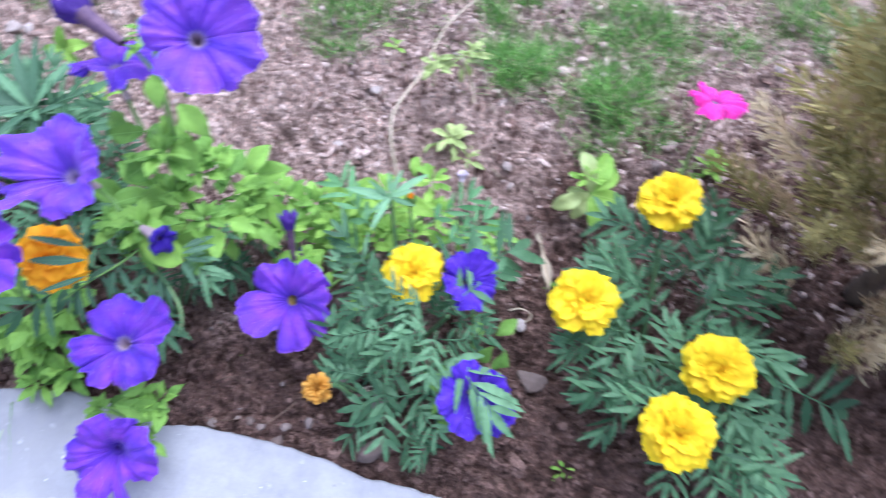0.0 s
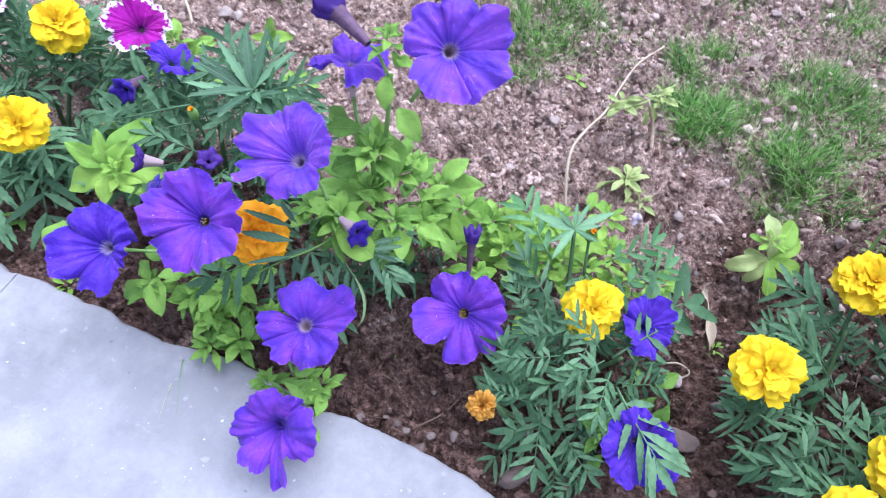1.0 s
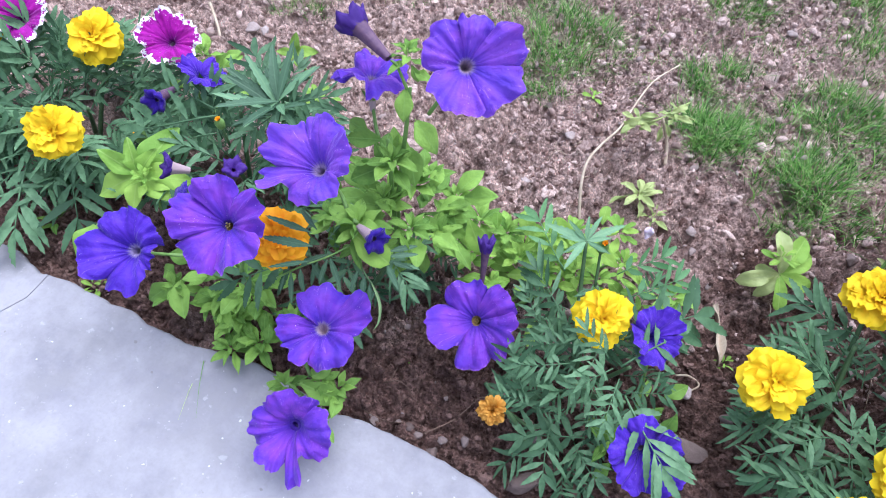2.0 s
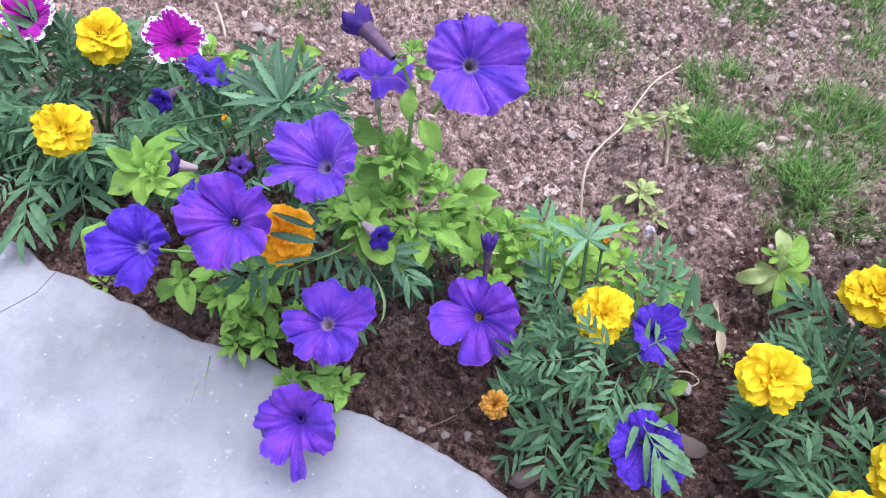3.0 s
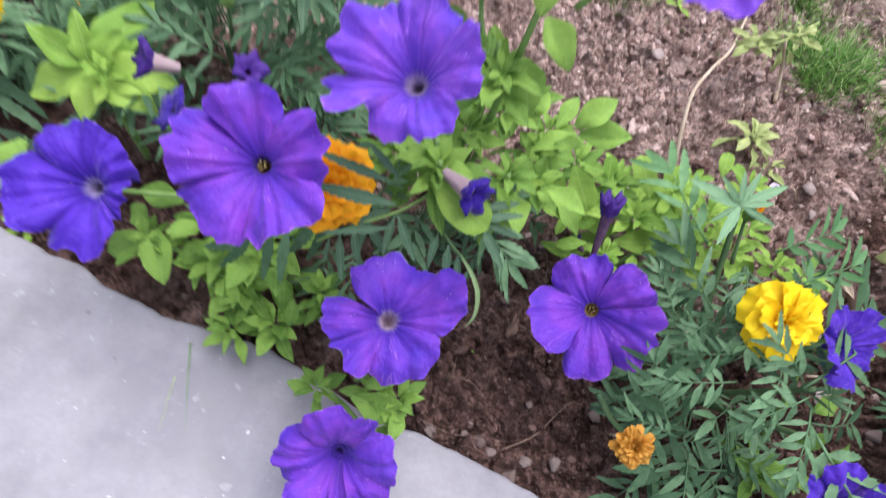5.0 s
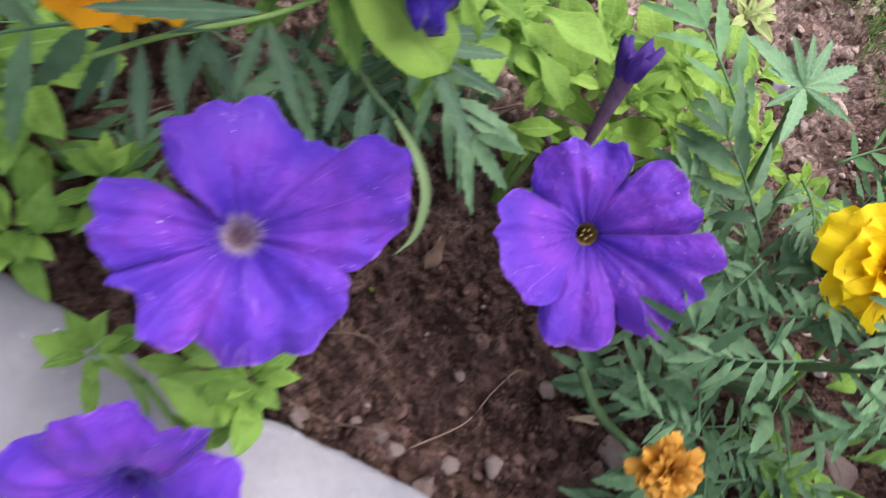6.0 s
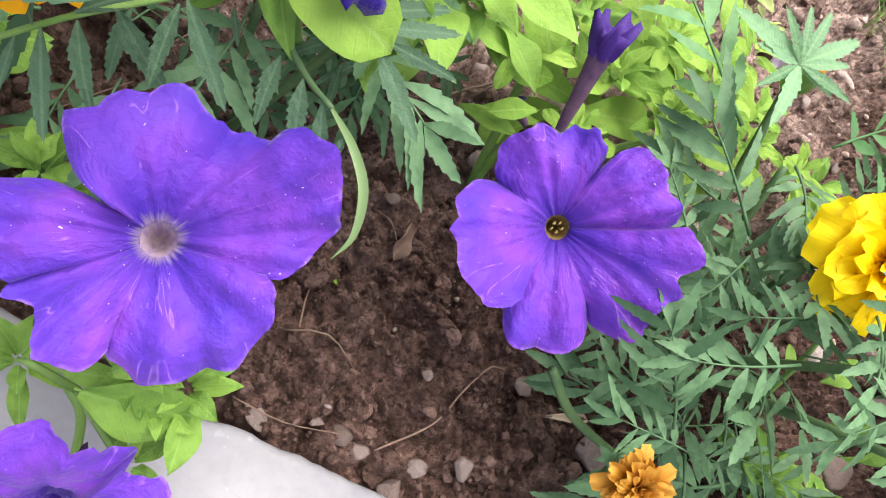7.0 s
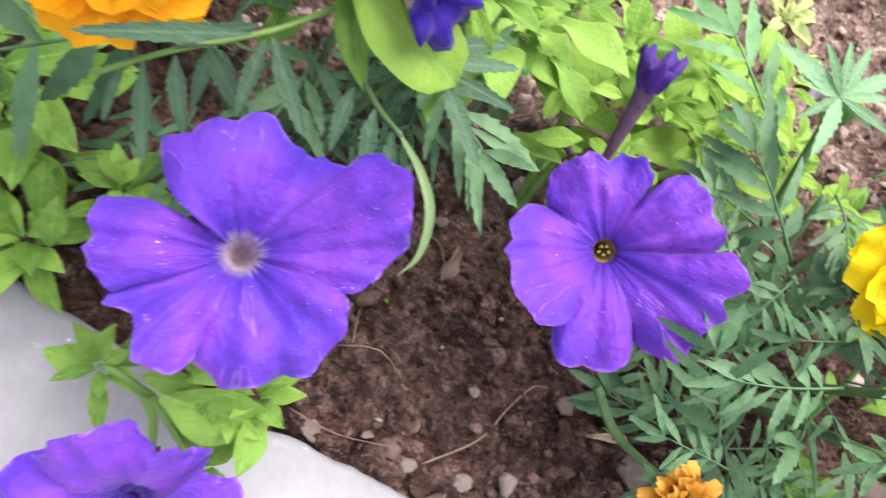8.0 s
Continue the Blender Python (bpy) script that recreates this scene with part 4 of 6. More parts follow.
def scattered(name, mat, n, area, sizes, seed, label, category, keep=None, shapes=None):
    """Many small lumps bedded in the soil, joined into one object."""
    rng, shapes = np.random.default_rng(seed), shapes or ROCKS
    x, y = rng.uniform(area[0], area[1], n * 4), rng.uniform(area[2], area[3], n * 4)
    ok = y > np.interp(x, EDGE_X, EDGE_Y) + 0.003
    # lumps gather in drifts
    ok &= rng.random(n * 4) < np.clip(0.55 + 1.6 * lumps(x * 9 + seed, y * 9), 0.08, 1)
    if keep:
        ok &= rng.random(n * 4) < keep(x, y)
    x, y = x[ok][:n], y[ok][:n]
    z = soil_z(x, y)
    verts, faces, o = [], [], 0
    for px, py, pz in zip(x, y, z):
        v, f = shapes[rng.integers(len(shapes))]
        s = sizes[0] * (sizes[1] / sizes[0]) ** (rng.random() ** 2.6)
        turn = np.array(Euler((rng.uniform(-0.5, 0.5), rng.uniform(-0.5, 0.5), rng.uniform(0, 6.28))).to_matrix())
        verts.append((v * s * (1, rng.uniform(0.6, 1), 1)) @ turn.T + (px, py, pz + 0.05 * s))
        faces += [tuple(i + o for i in g) for g in f]
        o += len(v)
    me = mesh_of(name, np.concatenate(verts).tolist(), faces, mat, shapes is ROCKS)
    return solid(name, me, Matrix.Identity(4), label, category, kind="stuff")


def stone(at, size, seed, mat=None, label="rounded grey pebble lying on the soil", flat=0.6, turn=0.0):
    v, f = rock_data(seed, flat, 3, 11)
    me = mesh_of("pebble", v.tolist(), f, mat or STONE)
    m = Matrix.Translation(on_soil(at[0], at[1], size * 0.22)) @ pose(0, 0, 0, 0, 0, turn) @ Matrix.Scale(size / 2, 4)
    return solid("pebble", me, m, label, "stone", "pebbles on the soil")


def grass_tuft(at, radius, n, tall, seed, mat=None, label="tuft of fine green lawn grass growing from the soil", lean=0.6):
    rng = random.Random(seed)
    verts, faces = [], []
    for _ in range(n):
        a, r = rng.uniform(0, 6.28), radius * math.sqrt(rng.random()) * rng.uniform(0.5, 1.1)
        x, y = at[0] + r * math.cos(a), at[1] + r * math.sin(a) * 0.9
        if rng.random() > 0.62 + 2.4 * float(lumps(np.float64(x * 46 + 3), np.float64(y * 46 + seed))):
            continue
        z = float(soil_z(x, y)) - 0.004
        h = tall * rng.uniform(0.45, 1.1)
        d = a + rng.gauss(0, 1.5)
        k = lean * rng.uniform(0.3, 1.5)
        w = rng.uniform(0.0005, 0.0010)
        side = Vector((-math.sin(d), math.cos(d), 0))
        o = len(verts)
        for s in (0.0, 0.4, 0.75, 1.0):
            p = Vector((x, y, z)) + Vector((math.cos(d), math.sin(d), 0)) * (h * k * s * s) + Vector((0, 0, h * (s - 0.32 * k * s * s)))
            ww = w * (1 - s * 0.9)
            verts += [tuple(p - side * ww), tuple(p + side * ww)]
        faces += [(o + i, o + i + 1, o + i + 3, o + i + 2) for i in (0, 2, 4)]
    me = mesh_of("grass_tuft", verts, faces, mat or GRASS)
    return solid("grass_tuft", me, Matrix.Identity(4), label, "grass", "grass tufts", "stuff")


def litter(name, mat, n, area, length, r, seed, label):
    rng = random.Random(seed)
    verts, faces = [], []
    for _ in range(n):
        x, y = rng.uniform(area[0], area[1]), rng.uniform(area[2], area[3])
        if y < float(np.interp(x, EDGE_X, EDGE_Y)) + 0.01:
            continue
        a, l = rng.uniform(0, 6.28), length * rng.uniform(0.3, 1.2)
        b = a + rng.uniform(-0.6, 0.6)
        p = [on_soil(x, y, 0.002), on_soil(x + l * 0.5 * math.cos(a), y + l * 0.5 * math.sin(a), 0.004), on_soil(x + l * 0.5 * (math.cos(a) + math.cos(b)), y + l * 0.5 * (math.sin(a) + math.sin(b)), 0.003)]
        v, f = tube_data(p, r * rng.uniform(0.6, 1.3), r * 0.5, 4, 3)
        o = len(verts)
        verts += [tuple(q) for q in v]
        faces += [tuple(i + o for i in g) for g in f]
    return solid(name, mesh_of(name, verts, faces, mat), Matrix.Identity(4), label, "plant litter", kind="stuff")


def spray_mesh(mat, seed):
    """A feathery shoot of fine scale-leaved twigs, one unit long on x."""
    rnd = random.Random(seed)
    verts, faces = tube_data([(0, 0, 0), (0.5, 0.02, 0.03), (1, 0, -0.03)], 0.012, 0.005, 4, 3)
    verts = [tuple(v) for v in verts]

    def twig(root, d, l, w):
        leaflet(verts, faces, root, d, l, w, Vector((rnd.uniform(-0.5, 0.5), rnd.uniform(-0.5, 0.5), 1)), 2, 0.05)

    for i in range(26):
        s = 0.06 + 0.92 * i / 26
        turn = i * 2.4
        out = Vector((0.9 + rnd.uniform(-0.2, 0.2), 0.75 * math.cos(turn), 0.45 * math.sin(turn))).normalized()
        l = 0.30 * (1 - 0.45 * s) * rnd.uniform(0.7, 1.25)
        root = Vector((s, 0, 0.02))
        twig(root, out, l, 0.013)
        for t in (0.2, 0.35, 0.5, 0.65, 0.8):
            d = (out + Vector((0.2, rnd.uniform(-0.8, 0.8), rnd.uniform(-0.5, 0.5)))).normalized()
            twig(root + out * l * t, d, l * 0.55, 0.011)
    return mesh_of("spray", verts, faces, mat)


# ---------------------------------------------------------------- petunias behind: three flowers and a tall bud
def petunia_back():
    p = thing("petunia_plant", on_soil(-0.195, 0.385), "leafy green petunia with large purple flowers and a tall bud", "flowering plant", "petunias")
    crown = (-0.190, 0.385, 0.13)
    stems(p, on_soil(-0.195, 0.385), [crown, (-0.1960, 0.3850, 0.1900), (-0.1990, 0.3290, 0.1500), (-0.1640, 0.3540, 0.1300), (-0.1550, 0.4280, 0.0900)], 0.0026)
    joint = (-0.1810, 0.3970, 0.2400)
    stems(p, crown, [joint], 0.0024)
    petunia_flower(p, (-0.127, 0.372, 0.300), (0.36, -0.60, 0.74), (-0.360, 0.740, 0.568), 28, 0.069, 31, LILAC_LIFTED, lobes=(1.14, 0.94, 0.93, 0.93, 1.12), widths=(0.75, 0.65, 1.25, 1.35, 1.0), notches=(0.16, 0.18, 0.42, 0.22, 0.12), root=(-0.1660, 0.3970, 0.2200), cup=0.34)
    petunia_flower(p, (-0.2190, 0.4040, 0.2350), (-0.15, 0.25, 0.95), (-0.360, 0.740, 0.568), 90, 0.062, 32, root=(-0.2040, 0.3840, 0.1900), pale_tube=True, lobes=(0.9, 1, 1.05, 1.05, 1))
    petunia_flower(p, (-0.2160, 0.3140, 0.2230), (-0.10, -0.40, 0.91), (-0.360, 0.740, 0.568), 10, 0.072, 33, LILAC_LIFTED, root=(-0.2010, 0.3240, 0.1700), lobes=(0.92, 1.02, 1.0, 1.15, 0.86), widths=(1.05, 0.85, 1.0, 0.6, 1.5), notches=(0.30, 0.10, 0.22, 0.34, 0.34), ruffle=0.09, cup=0.6, pale_tube=True)
    petunia_bud(p, (-0.1970, 0.3960, 0.2620), (-0.2370, 0.4110, 0.2750), 0.023, label="tall half-closed dark violet bud")
    stems(p, joint, [(-0.1950, 0.3950, 0.2620)], 0.0014)
    petunia_bud(p, (-0.1950, 0.3280, 0.1450), (-0.1710, 0.3170, 0.1520), 0.020, VIOLET, "small wilting violet flower", 5, TUBE_PALE)
    for base, tip in (((-0.1850, 0.3970, 0.2380), (-0.1780, 0.3780, 0.2250)), ((-0.1800, 0.4010, 0.2050), (-0.1550, 0.3890, 0.1900)), ((-0.1830, 0.3950, 0.1800), (-0.1660, 0.3710, 0.1650)), ((-0.1920, 0.3770, 0.1700), (-0.2200, 0.3570, 0.1600)), ((-0.1810, 0.4040, 0.2500), (-0.1660, 0.4010, 0.2500)), ((-0.1830, 0.4040, 0.2550), (-0.1750, 0.4000, 0.2450)), ((-0.2110, 0.3830, 0.1900), (-0.2350, 0.3910, 0.1900)), ((-0.2000, 0.3830, 0.1900), (-0.2300, 0.3770, 0.1850)), ((-0.1980, 0.3790, 0.1750), (-0.2050, 0.4020, 0.1800))):
        leaf(p, base, tip, normal=(0.236, -0.516, 0.823))
    for at, n, size, seed in (((-0.1870, 0.4060, 0.2680), 8, 0.022, 1), ((-0.1890, 0.3770, 0.1800), 8, 0.036, 2), ((-0.2000, 0.3340, 0.1400), 9, 0.040, 3), ((-0.1650, 0.3590, 0.1250), 8, 0.032, 4), ((-0.1560, 0.4310, 0.0900), 9, 0.034, 5), ((-0.1560, 0.4130, 0.0850), 8, 0.034, 6), ((-0.1840, 0.4010, 0.1300), 9, 0.036, 7), ((-0.2300, 0.3410, 0.1250), 8, 0.034, 8), ((-0.1980, 0.3740, 0.1300), 8, 0.034, 9), ((-0.1390, 0.4010, 0.0700), 7, 0.040, 10), ((-0.1740, 0.4140, 0.1300), 7, 0.034, 11)):
        tuft_of_leaves(p, at, n, size, seed=seed, turn=seed)
    scatter_leaves(p, (-0.180, 0.385, 0.10), (0.070, 0.045, 0.07), 34, 0.038, seed=3)
    return p


def petunia_front():
    p = thing("petunia_plant", on_soil(-0.265, 0.285), "low green petunia with purple flowers spilling over the path", "flowering plant", "petunias")
    base = on_soil(-0.265, 0.285)
    stems(p, base, [(-0.2880, 0.2540, 0.0500), (-0.3550, 0.2510, 0.0500), (-0.1910, 0.2260, 0.0700), (-0.2940, 0.2770, 0.1100)], 0.0024)
    # wide open flower with a deep notch, then the one beside the path
    petunia_flower(p, (-0.188, 0.250, 0.112), (0.10, -0.22, 0.97), (-0.458, 0.834, 0.307), 9, 0.0735, 41, lobes=(1.08, 1.0, 0.96, 0.92, 0.95), widths=(0.86, 1.44, 0.78, 0.64, 1.28), notches=(0.10, 0.78, 0.10, 0.24, 0.30), root=(-0.1940, 0.2270, 0.0600), cup=0.33, recurve=0.14)
    petunia_flower(p, (-0.1830, 0.1800, 0.0660), (0.10, -0.62, 0.78), (-0.360, 0.740, 0.568), 90, 0.070, 42, lobes=(0.92, 1.0, 0.90, 1.28, 1.02), widths=(1.35, 0.95, 0.7, 0.55, 1.4), notches=(0.24, 0.12, 0.35, 0.48, 0.20), root=(-0.2020, 0.2180, 0.0300), cup=0.70, throat="dark", ruffle=0.09)
    petunia_flower(p, (-0.2630, 0.2600, 0.1920), (0.12, -0.42, 0.90), (-0.360, 0.740, 0.568), 22, 0.074, 43, lobes=(0.90, 0.92, 1.08, 1.08, 1.04), widths=(1.2, 1.0, 0.85, 0.9, 1.05), notches=(0.42, 0.24, 0.10, 0.18, 0.26), root=(-0.2810, 0.2720, 0.1000), throat="yellow", twist=0.10)
    petunia_flower(p, (-0.3640, 0.2410, 0.1200), (0.10, -0.46, 0.80), (-0.360, 0.740, 0.568), 45, 0.070, 44, VIOLET_EYE, lobes=(0.86, 1.08, 1.16, 1.06, 0.62), widths=(0.9, 1.0, 1.1, 1.2, 0.8), notches=(0.14, 0.12, 0.22, 0.30, 0.20), root=(-0.3400, 0.2760, 0.0800), recurve=0.2, cup=0.55, pale_tube=True)
    petunia_bud(p, (-0.3560, 0.3210, 0.1400), (-0.3710, 0.3090, 0.1500), 0.020, seed=6, skin=TUBE_PALE)
    petunia_bud(p, (-0.3280, 0.3340, 0.1200), (-0.3180, 0.3350, 0.1500), 0.018, seed=7)
    petunia_bud(p, (-0.3240, 0.2880, 0.1500), (-0.3330, 0.2840, 0.1600), 0.022, VIOLET, seed=8)
    for base_, tip in (((-0.3540, 0.2620, 0.0500), (-0.3310, 0.2330, 0.0450)), ((-0.3560, 0.2580, 0.0500), (-0.3760, 0.2340, 0.0400)), ((-0.3550, 0.2620, 0.0550), (-0.3800, 0.2670, 0.0500)), ((-0.4570, 0.2760, 0.0600), (-0.4580, 0.2390, 0.0500)), ((-0.2510, 0.2560, 0.0600), (-0.2470, 0.2410, 0.0500)), ((-0.1920, 0.2150, 0.0750), (-0.1560, 0.2200, 0.0600)), ((-0.1860, 0.2210, 0.0800), (-0.1740, 0.2350, 0.0800))):
        leaf(p, base_, tip, normal=(0.236, -0.516, 0.823))
    # shoots under the wide flower and along the path
    for at, n, size, seed in (((-0.2870, 0.2540, 0.0500), 10, 0.036, 1), ((-0.2580, 0.2430, 0.0450), 8, 0.032, 2), ((-0.2820, 0.2310, 0.0350), 8, 0.030, 3), ((-0.3550, 0.2550, 0.0500), 6, 0.030, 4), ((-0.3110, 0.2600, 0.0500), 8, 0.034, 5), ((-0.2880, 0.2770, 0.0550), 8, 0.030, 12), ((-0.2410, 0.2710, 0.0500), 9, 0.028, 9), ((-0.1810, 0.2250, 0.0700), 9, 0.022, 10), ((-0.1680, 0.2280, 0.0650), 6, 0.027, 11), ((-0.1730, 0.2200, 0.0650), 6, 0.018, 13), ((-0.2150, 0.2180, 0.0450), 6, 0.024, 7), ((-0.1730, 0.2030, 0.0500), 5, 0.022, 8)):
        tuft_of_leaves(p, at, n, size, seed=seed + 20, turn=seed)
    stems(p, (-0.1970, 0.2170, 0.0500), [(-0.2150, 0.2180, 0.0430), (-0.1740, 0.2030, 0.0480)], 0.0014)
    scatter_leaves(p, (-0.305, 0.280, 0.045), (0.055, 0.03, 0.045), 30, 0.034, seed=8)
    return p


def petunia_bright():
    p = thing("petunia_plant", on_soil(-0.100, 0.372), "bright green petunia with a purple flower and closed bud", "flowering plant", "petunias")
    base = on_soil(-0.100, 0.372)
    stems(p, base, [(-0.1140, 0.4000, 0.0800), (-0.0430, 0.4250, 0.0550), (0.0030, 0.4590, 0.0500), (-0.1050, 0.3720, 0.0500)], 0.0024)
    petunia_flower(p, (-0.087, 0.317, 0.093), (-0.10, -0.50, 0.86), (-0.458, 0.834, 0.307), 30, 0.075, 51, lobes=(1.04, 0.92, 0.96, 1.12, 1.10), widths=(0.82, 1.16, 1.22, 0.81, 0.99), throat="yellow", root=(-0.0670, 0.3780, 0.0300), notches=(0.42, 0.40, 0.42, 0.26, 0.14), cup=0.36)
    petunia_bud(p, (-0.0970, 0.3580, 0.0850), (-0.1030, 0.3770, 0.1220), 0.0135, label="closed deep violet bud on a purple tube", seed=9)
    petunia_bud(p, (-0.0990, 0.3830, 0.0450), (-0.1080, 0.3850, 0.0500), 0.010, seed=10)
    for base_, tip, w in (((-0.1310, 0.4050, 0.1000), (-0.1100, 0.3860, 0.0850), 1.2), ((-0.0820, 0.4060, 0.0700), (-0.0490, 0.4420, 0.0700), 1.1), ((-0.0850, 0.3900, 0.0600), (-0.0500, 0.4070, 0.0600), 1.2), ((-0.0370, 0.4430, 0.0600), (-0.0680, 0.4570, 0.0750), 1.1), ((-0.0750, 0.4210, 0.0800), (-0.0920, 0.4440, 0.0900), 1.1), ((-0.0240, 0.4900, 0.0500), (-0.0270, 0.5080, 0.0600), 1.0), ((-0.1020, 0.3720, 0.0500), (-0.1270, 0.3700, 0.0550), 0.7), ((-0.0940, 0.3540, 0.0850), (-0.0810, 0.3650, 0.0850), 0.9), ((-0.0930, 0.3560, 0.0800), (-0.0800, 0.3580, 0.0800), 0.8), ((0.0050, 0.4490, 0.0500), (-0.0310, 0.4540, 0.0650), 0.9), ((-0.0020, 0.4340, 0.0500), (0.0200, 0.4250, 0.0400), 0.9), ((-0.0370, 0.4160, 0.0550), (-0.0210, 0.3990, 0.0500), 0.9), ((-0.1390, 0.3790, 0.1000), (-0.1540, 0.3780, 0.1000), 1.0), ((-0.1060, 0.4120, 0.0900), (-0.1110, 0.4240, 0.1000), 1.2)):
        leaf(p, base_, tip, normal=(-0.181, -0.425, 0.887), wide=w, kind=LEAVES_PALE if w > 0.85 else LEAVES)
    for at, n, size, seed in (((-0.0430, 0.4220, 0.0600), 10, 0.022, 1), ((0.0070, 0.4580, 0.0500), 8, 0.028, 2), ((-0.0850, 0.4350, 0.0500), 8, 0.036, 4), ((-0.0480, 0.4690, 0.0550), 7, 0.034, 5), ((0.0600, 0.4510, 0.0350), 7, 0.034, 6), ((-0.1480, 0.3800, 0.1000), 7, 0.034, 7), ((-0.1000, 0.4230, 0.0800), 8, 0.036, 8), ((-0.1280, 0.4270, 0.0800), 7, 0.034, 9)):
        tuft_of_leaves(p, at, n, size, seed=seed + 40, turn=seed, kind=LEAVES_PALE if seed < 6 else LEAVES)
    for at, n, size, seed in (((-0.0610, 0.4370, 0.0800), 8, 0.030, 1), ((-0.0340, 0.4330, 0.0800), 8, 0.026, 2), ((-0.0520, 0.3990, 0.0800), 8, 0.022, 3), ((-0.0090, 0.4170, 0.0700), 7, 0.028, 4), ((0.0280, 0.4290, 0.0600), 7, 0.028, 5), ((-0.0800, 0.4040, 0.0800), 7, 0.030, 6), ((-0.0060, 0.4850, 0.0600), 7, 0.030, 7), ((-0.0900, 0.3630, 0.0850), 7, 0.020, 8), ((0.0560, 0.4230, 0.0450), 7, 0.026, 9), ((-0.1200, 0.3900, 0.0800), 7, 0.032, 10), ((-0.0290, 0.4110, 0.0800), 7, 0.020, 11)):
        tuft_of_leaves(p, at, n, size, seed=seed + 60, turn=seed * 1.7, kind=LEAVES_PALE if seed % 3 else LEAVES_POINT)
    # the broad pale leaf that hangs forward from the plant behind
    leaf(p, (-0.2010, 0.3250, 0.1380), (-0.1610, 0.3120, 0.1360), LEAVES_PALE, normal=(-0.181, -0.425, 0.887), wide=1.15)
    leaf(p, (-0.1690, 0.3470, 0.1300), (-0.1560, 0.3360, 0.1250), LEAVES_PALE, normal=(-0.181, -0.425, 0.887), wide=0.8)
    scatter_leaves(p, (-0.060, 0.405, 0.045), (0.06, 0.045, 0.04), 18, 0.034, seed=12, kind=LEAVES_PALE)
    return p


def petunia_hidden():
    p = thing("petunia_plant", on_soil(0.065, 0.325), "small petunia with blue-violet flowers under marigold leaves", "flowering plant", "petunias")
    base = on_soil(0.065, 0.325)
    stems(p, base, [(0.055, 0.36, 0.06), (0.07, 0.285, 0.05)], 0.0018)
    petunia_flower(p, (0.0490, 0.3520, 0.1150), (0.45, -0.20, 0.87), (-0.360, 0.740, 0.568), 40, 0.050, 61, VIOLET, root=(0.055, 0.36, 0.05), label="blue-violet trumpet flower half hidden by leaves")
    petunia_flower(p, (0.0680, 0.2670, 0.1000), (0.25, -0.60, 0.75), (-0.360, 0.740, 0.568), 90, 0.056, 62, VIOLET, root=(0.07, 0.29, 0.05), lobes=(1, 1, 1.05, 1.25, 1), label="drooping blue-violet trumpet flower")
    tuft_of_leaves(p, (0.0470, 0.2880, 0.0500), 6, 0.03, seed=70)
    scatter_leaves(p, (0.065, 0.32, 0.03), (0.03, 0.05, 0.02), 7, 0.030, seed=15)
    return p


def petunia_pale():
    p = thing("young_petunia", on_soil(-0.415, 0.325), "young petunia with broad pale green leaves", "plant", "young plants")
    c = (-0.4230, 0.3170, 0.1050)
    stems(p, on_soil(-0.415, 0.325), [c], 0.003)
    for tip in ((-0.4590, 0.3140, 0.1250), (-0.3740, 0.3120, 0.1000), (-0.4090, 0.3650, 0.1300), (-0.4560, 0.2880, 0.0900), (-0.4400, 0.3340, 0.1300), (-0.3730, 0.3290, 0.1100), (-0.4120, 0.2870, 0.0900), (-0.4080, 0.3340, 0.1300)):
        leaf(p, c, tip, LEAVES_POINT, normal=(0.236, -0.516, 0.823))
    tuft_of_leaves(p, (-0.4080, 0.3110, 0.1200), 7, 0.022, LEAVES_POINT, 80)
    return p


def petunia_bicolour():
    p = thing("petunia_plant", on_soil(-0.52, 0.52), "petunia with white-edged magenta flowers behind the marigolds", "flowering plant", "petunias")
    petunia_flower(p, (-0.5040, 0.4730, 0.1150), (0.30, -0.40, 0.86), (-0.360, 0.740, 0.568), 90, 0.064, 71, MAGENTA, root=(-0.52, 0.52, 0.03), label="magenta trumpet flower with a ragged white edge", ruffle=0.07)
    petunia_flower(p, (-0.6660, 0.4320, 0.1200), (0.35, -0.30, 0.88), (-0.360, 0.740, 0.568), 60, 0.064, 72, MAGENTA, root=(-0.66, 0.47, 0.03), label="magenta trumpet flower with a ragged white edge", ruffle=0.07)
    petunia_flower(p, (-0.4210, 0.4260, 0.1400), (0.35, 0.30, 0.88), (-0.360, 0.740, 0.568), 40, 0.048, 73, VIOLET, root=(-0.45, 0.45, 0.05), pale_tube=True, label="small blue-violet flower seen from the side")
    petunia_bud(p, (-0.4490, 0.4120, 0.1200), (-0.4470, 0.3800, 0.1300), 0.022, VIOLET, seed=12)
    stems(p, on_soil(-0.52, 0.52), [(-0.45, 0.45, 0.05), (-0.49, 0.47, 0.06), (-0.66, 0.47, 0.04)], 0.002)
    tuft_of_leaves(p, (-0.4800, 0.4890, 0.1000), 7, 0.026, seed=81)
    scatter_leaves(p, (-0.50, 0.50, 0.04), (0.06, 0.04, 0.03), 18, 0.034, seed=16)
    return p


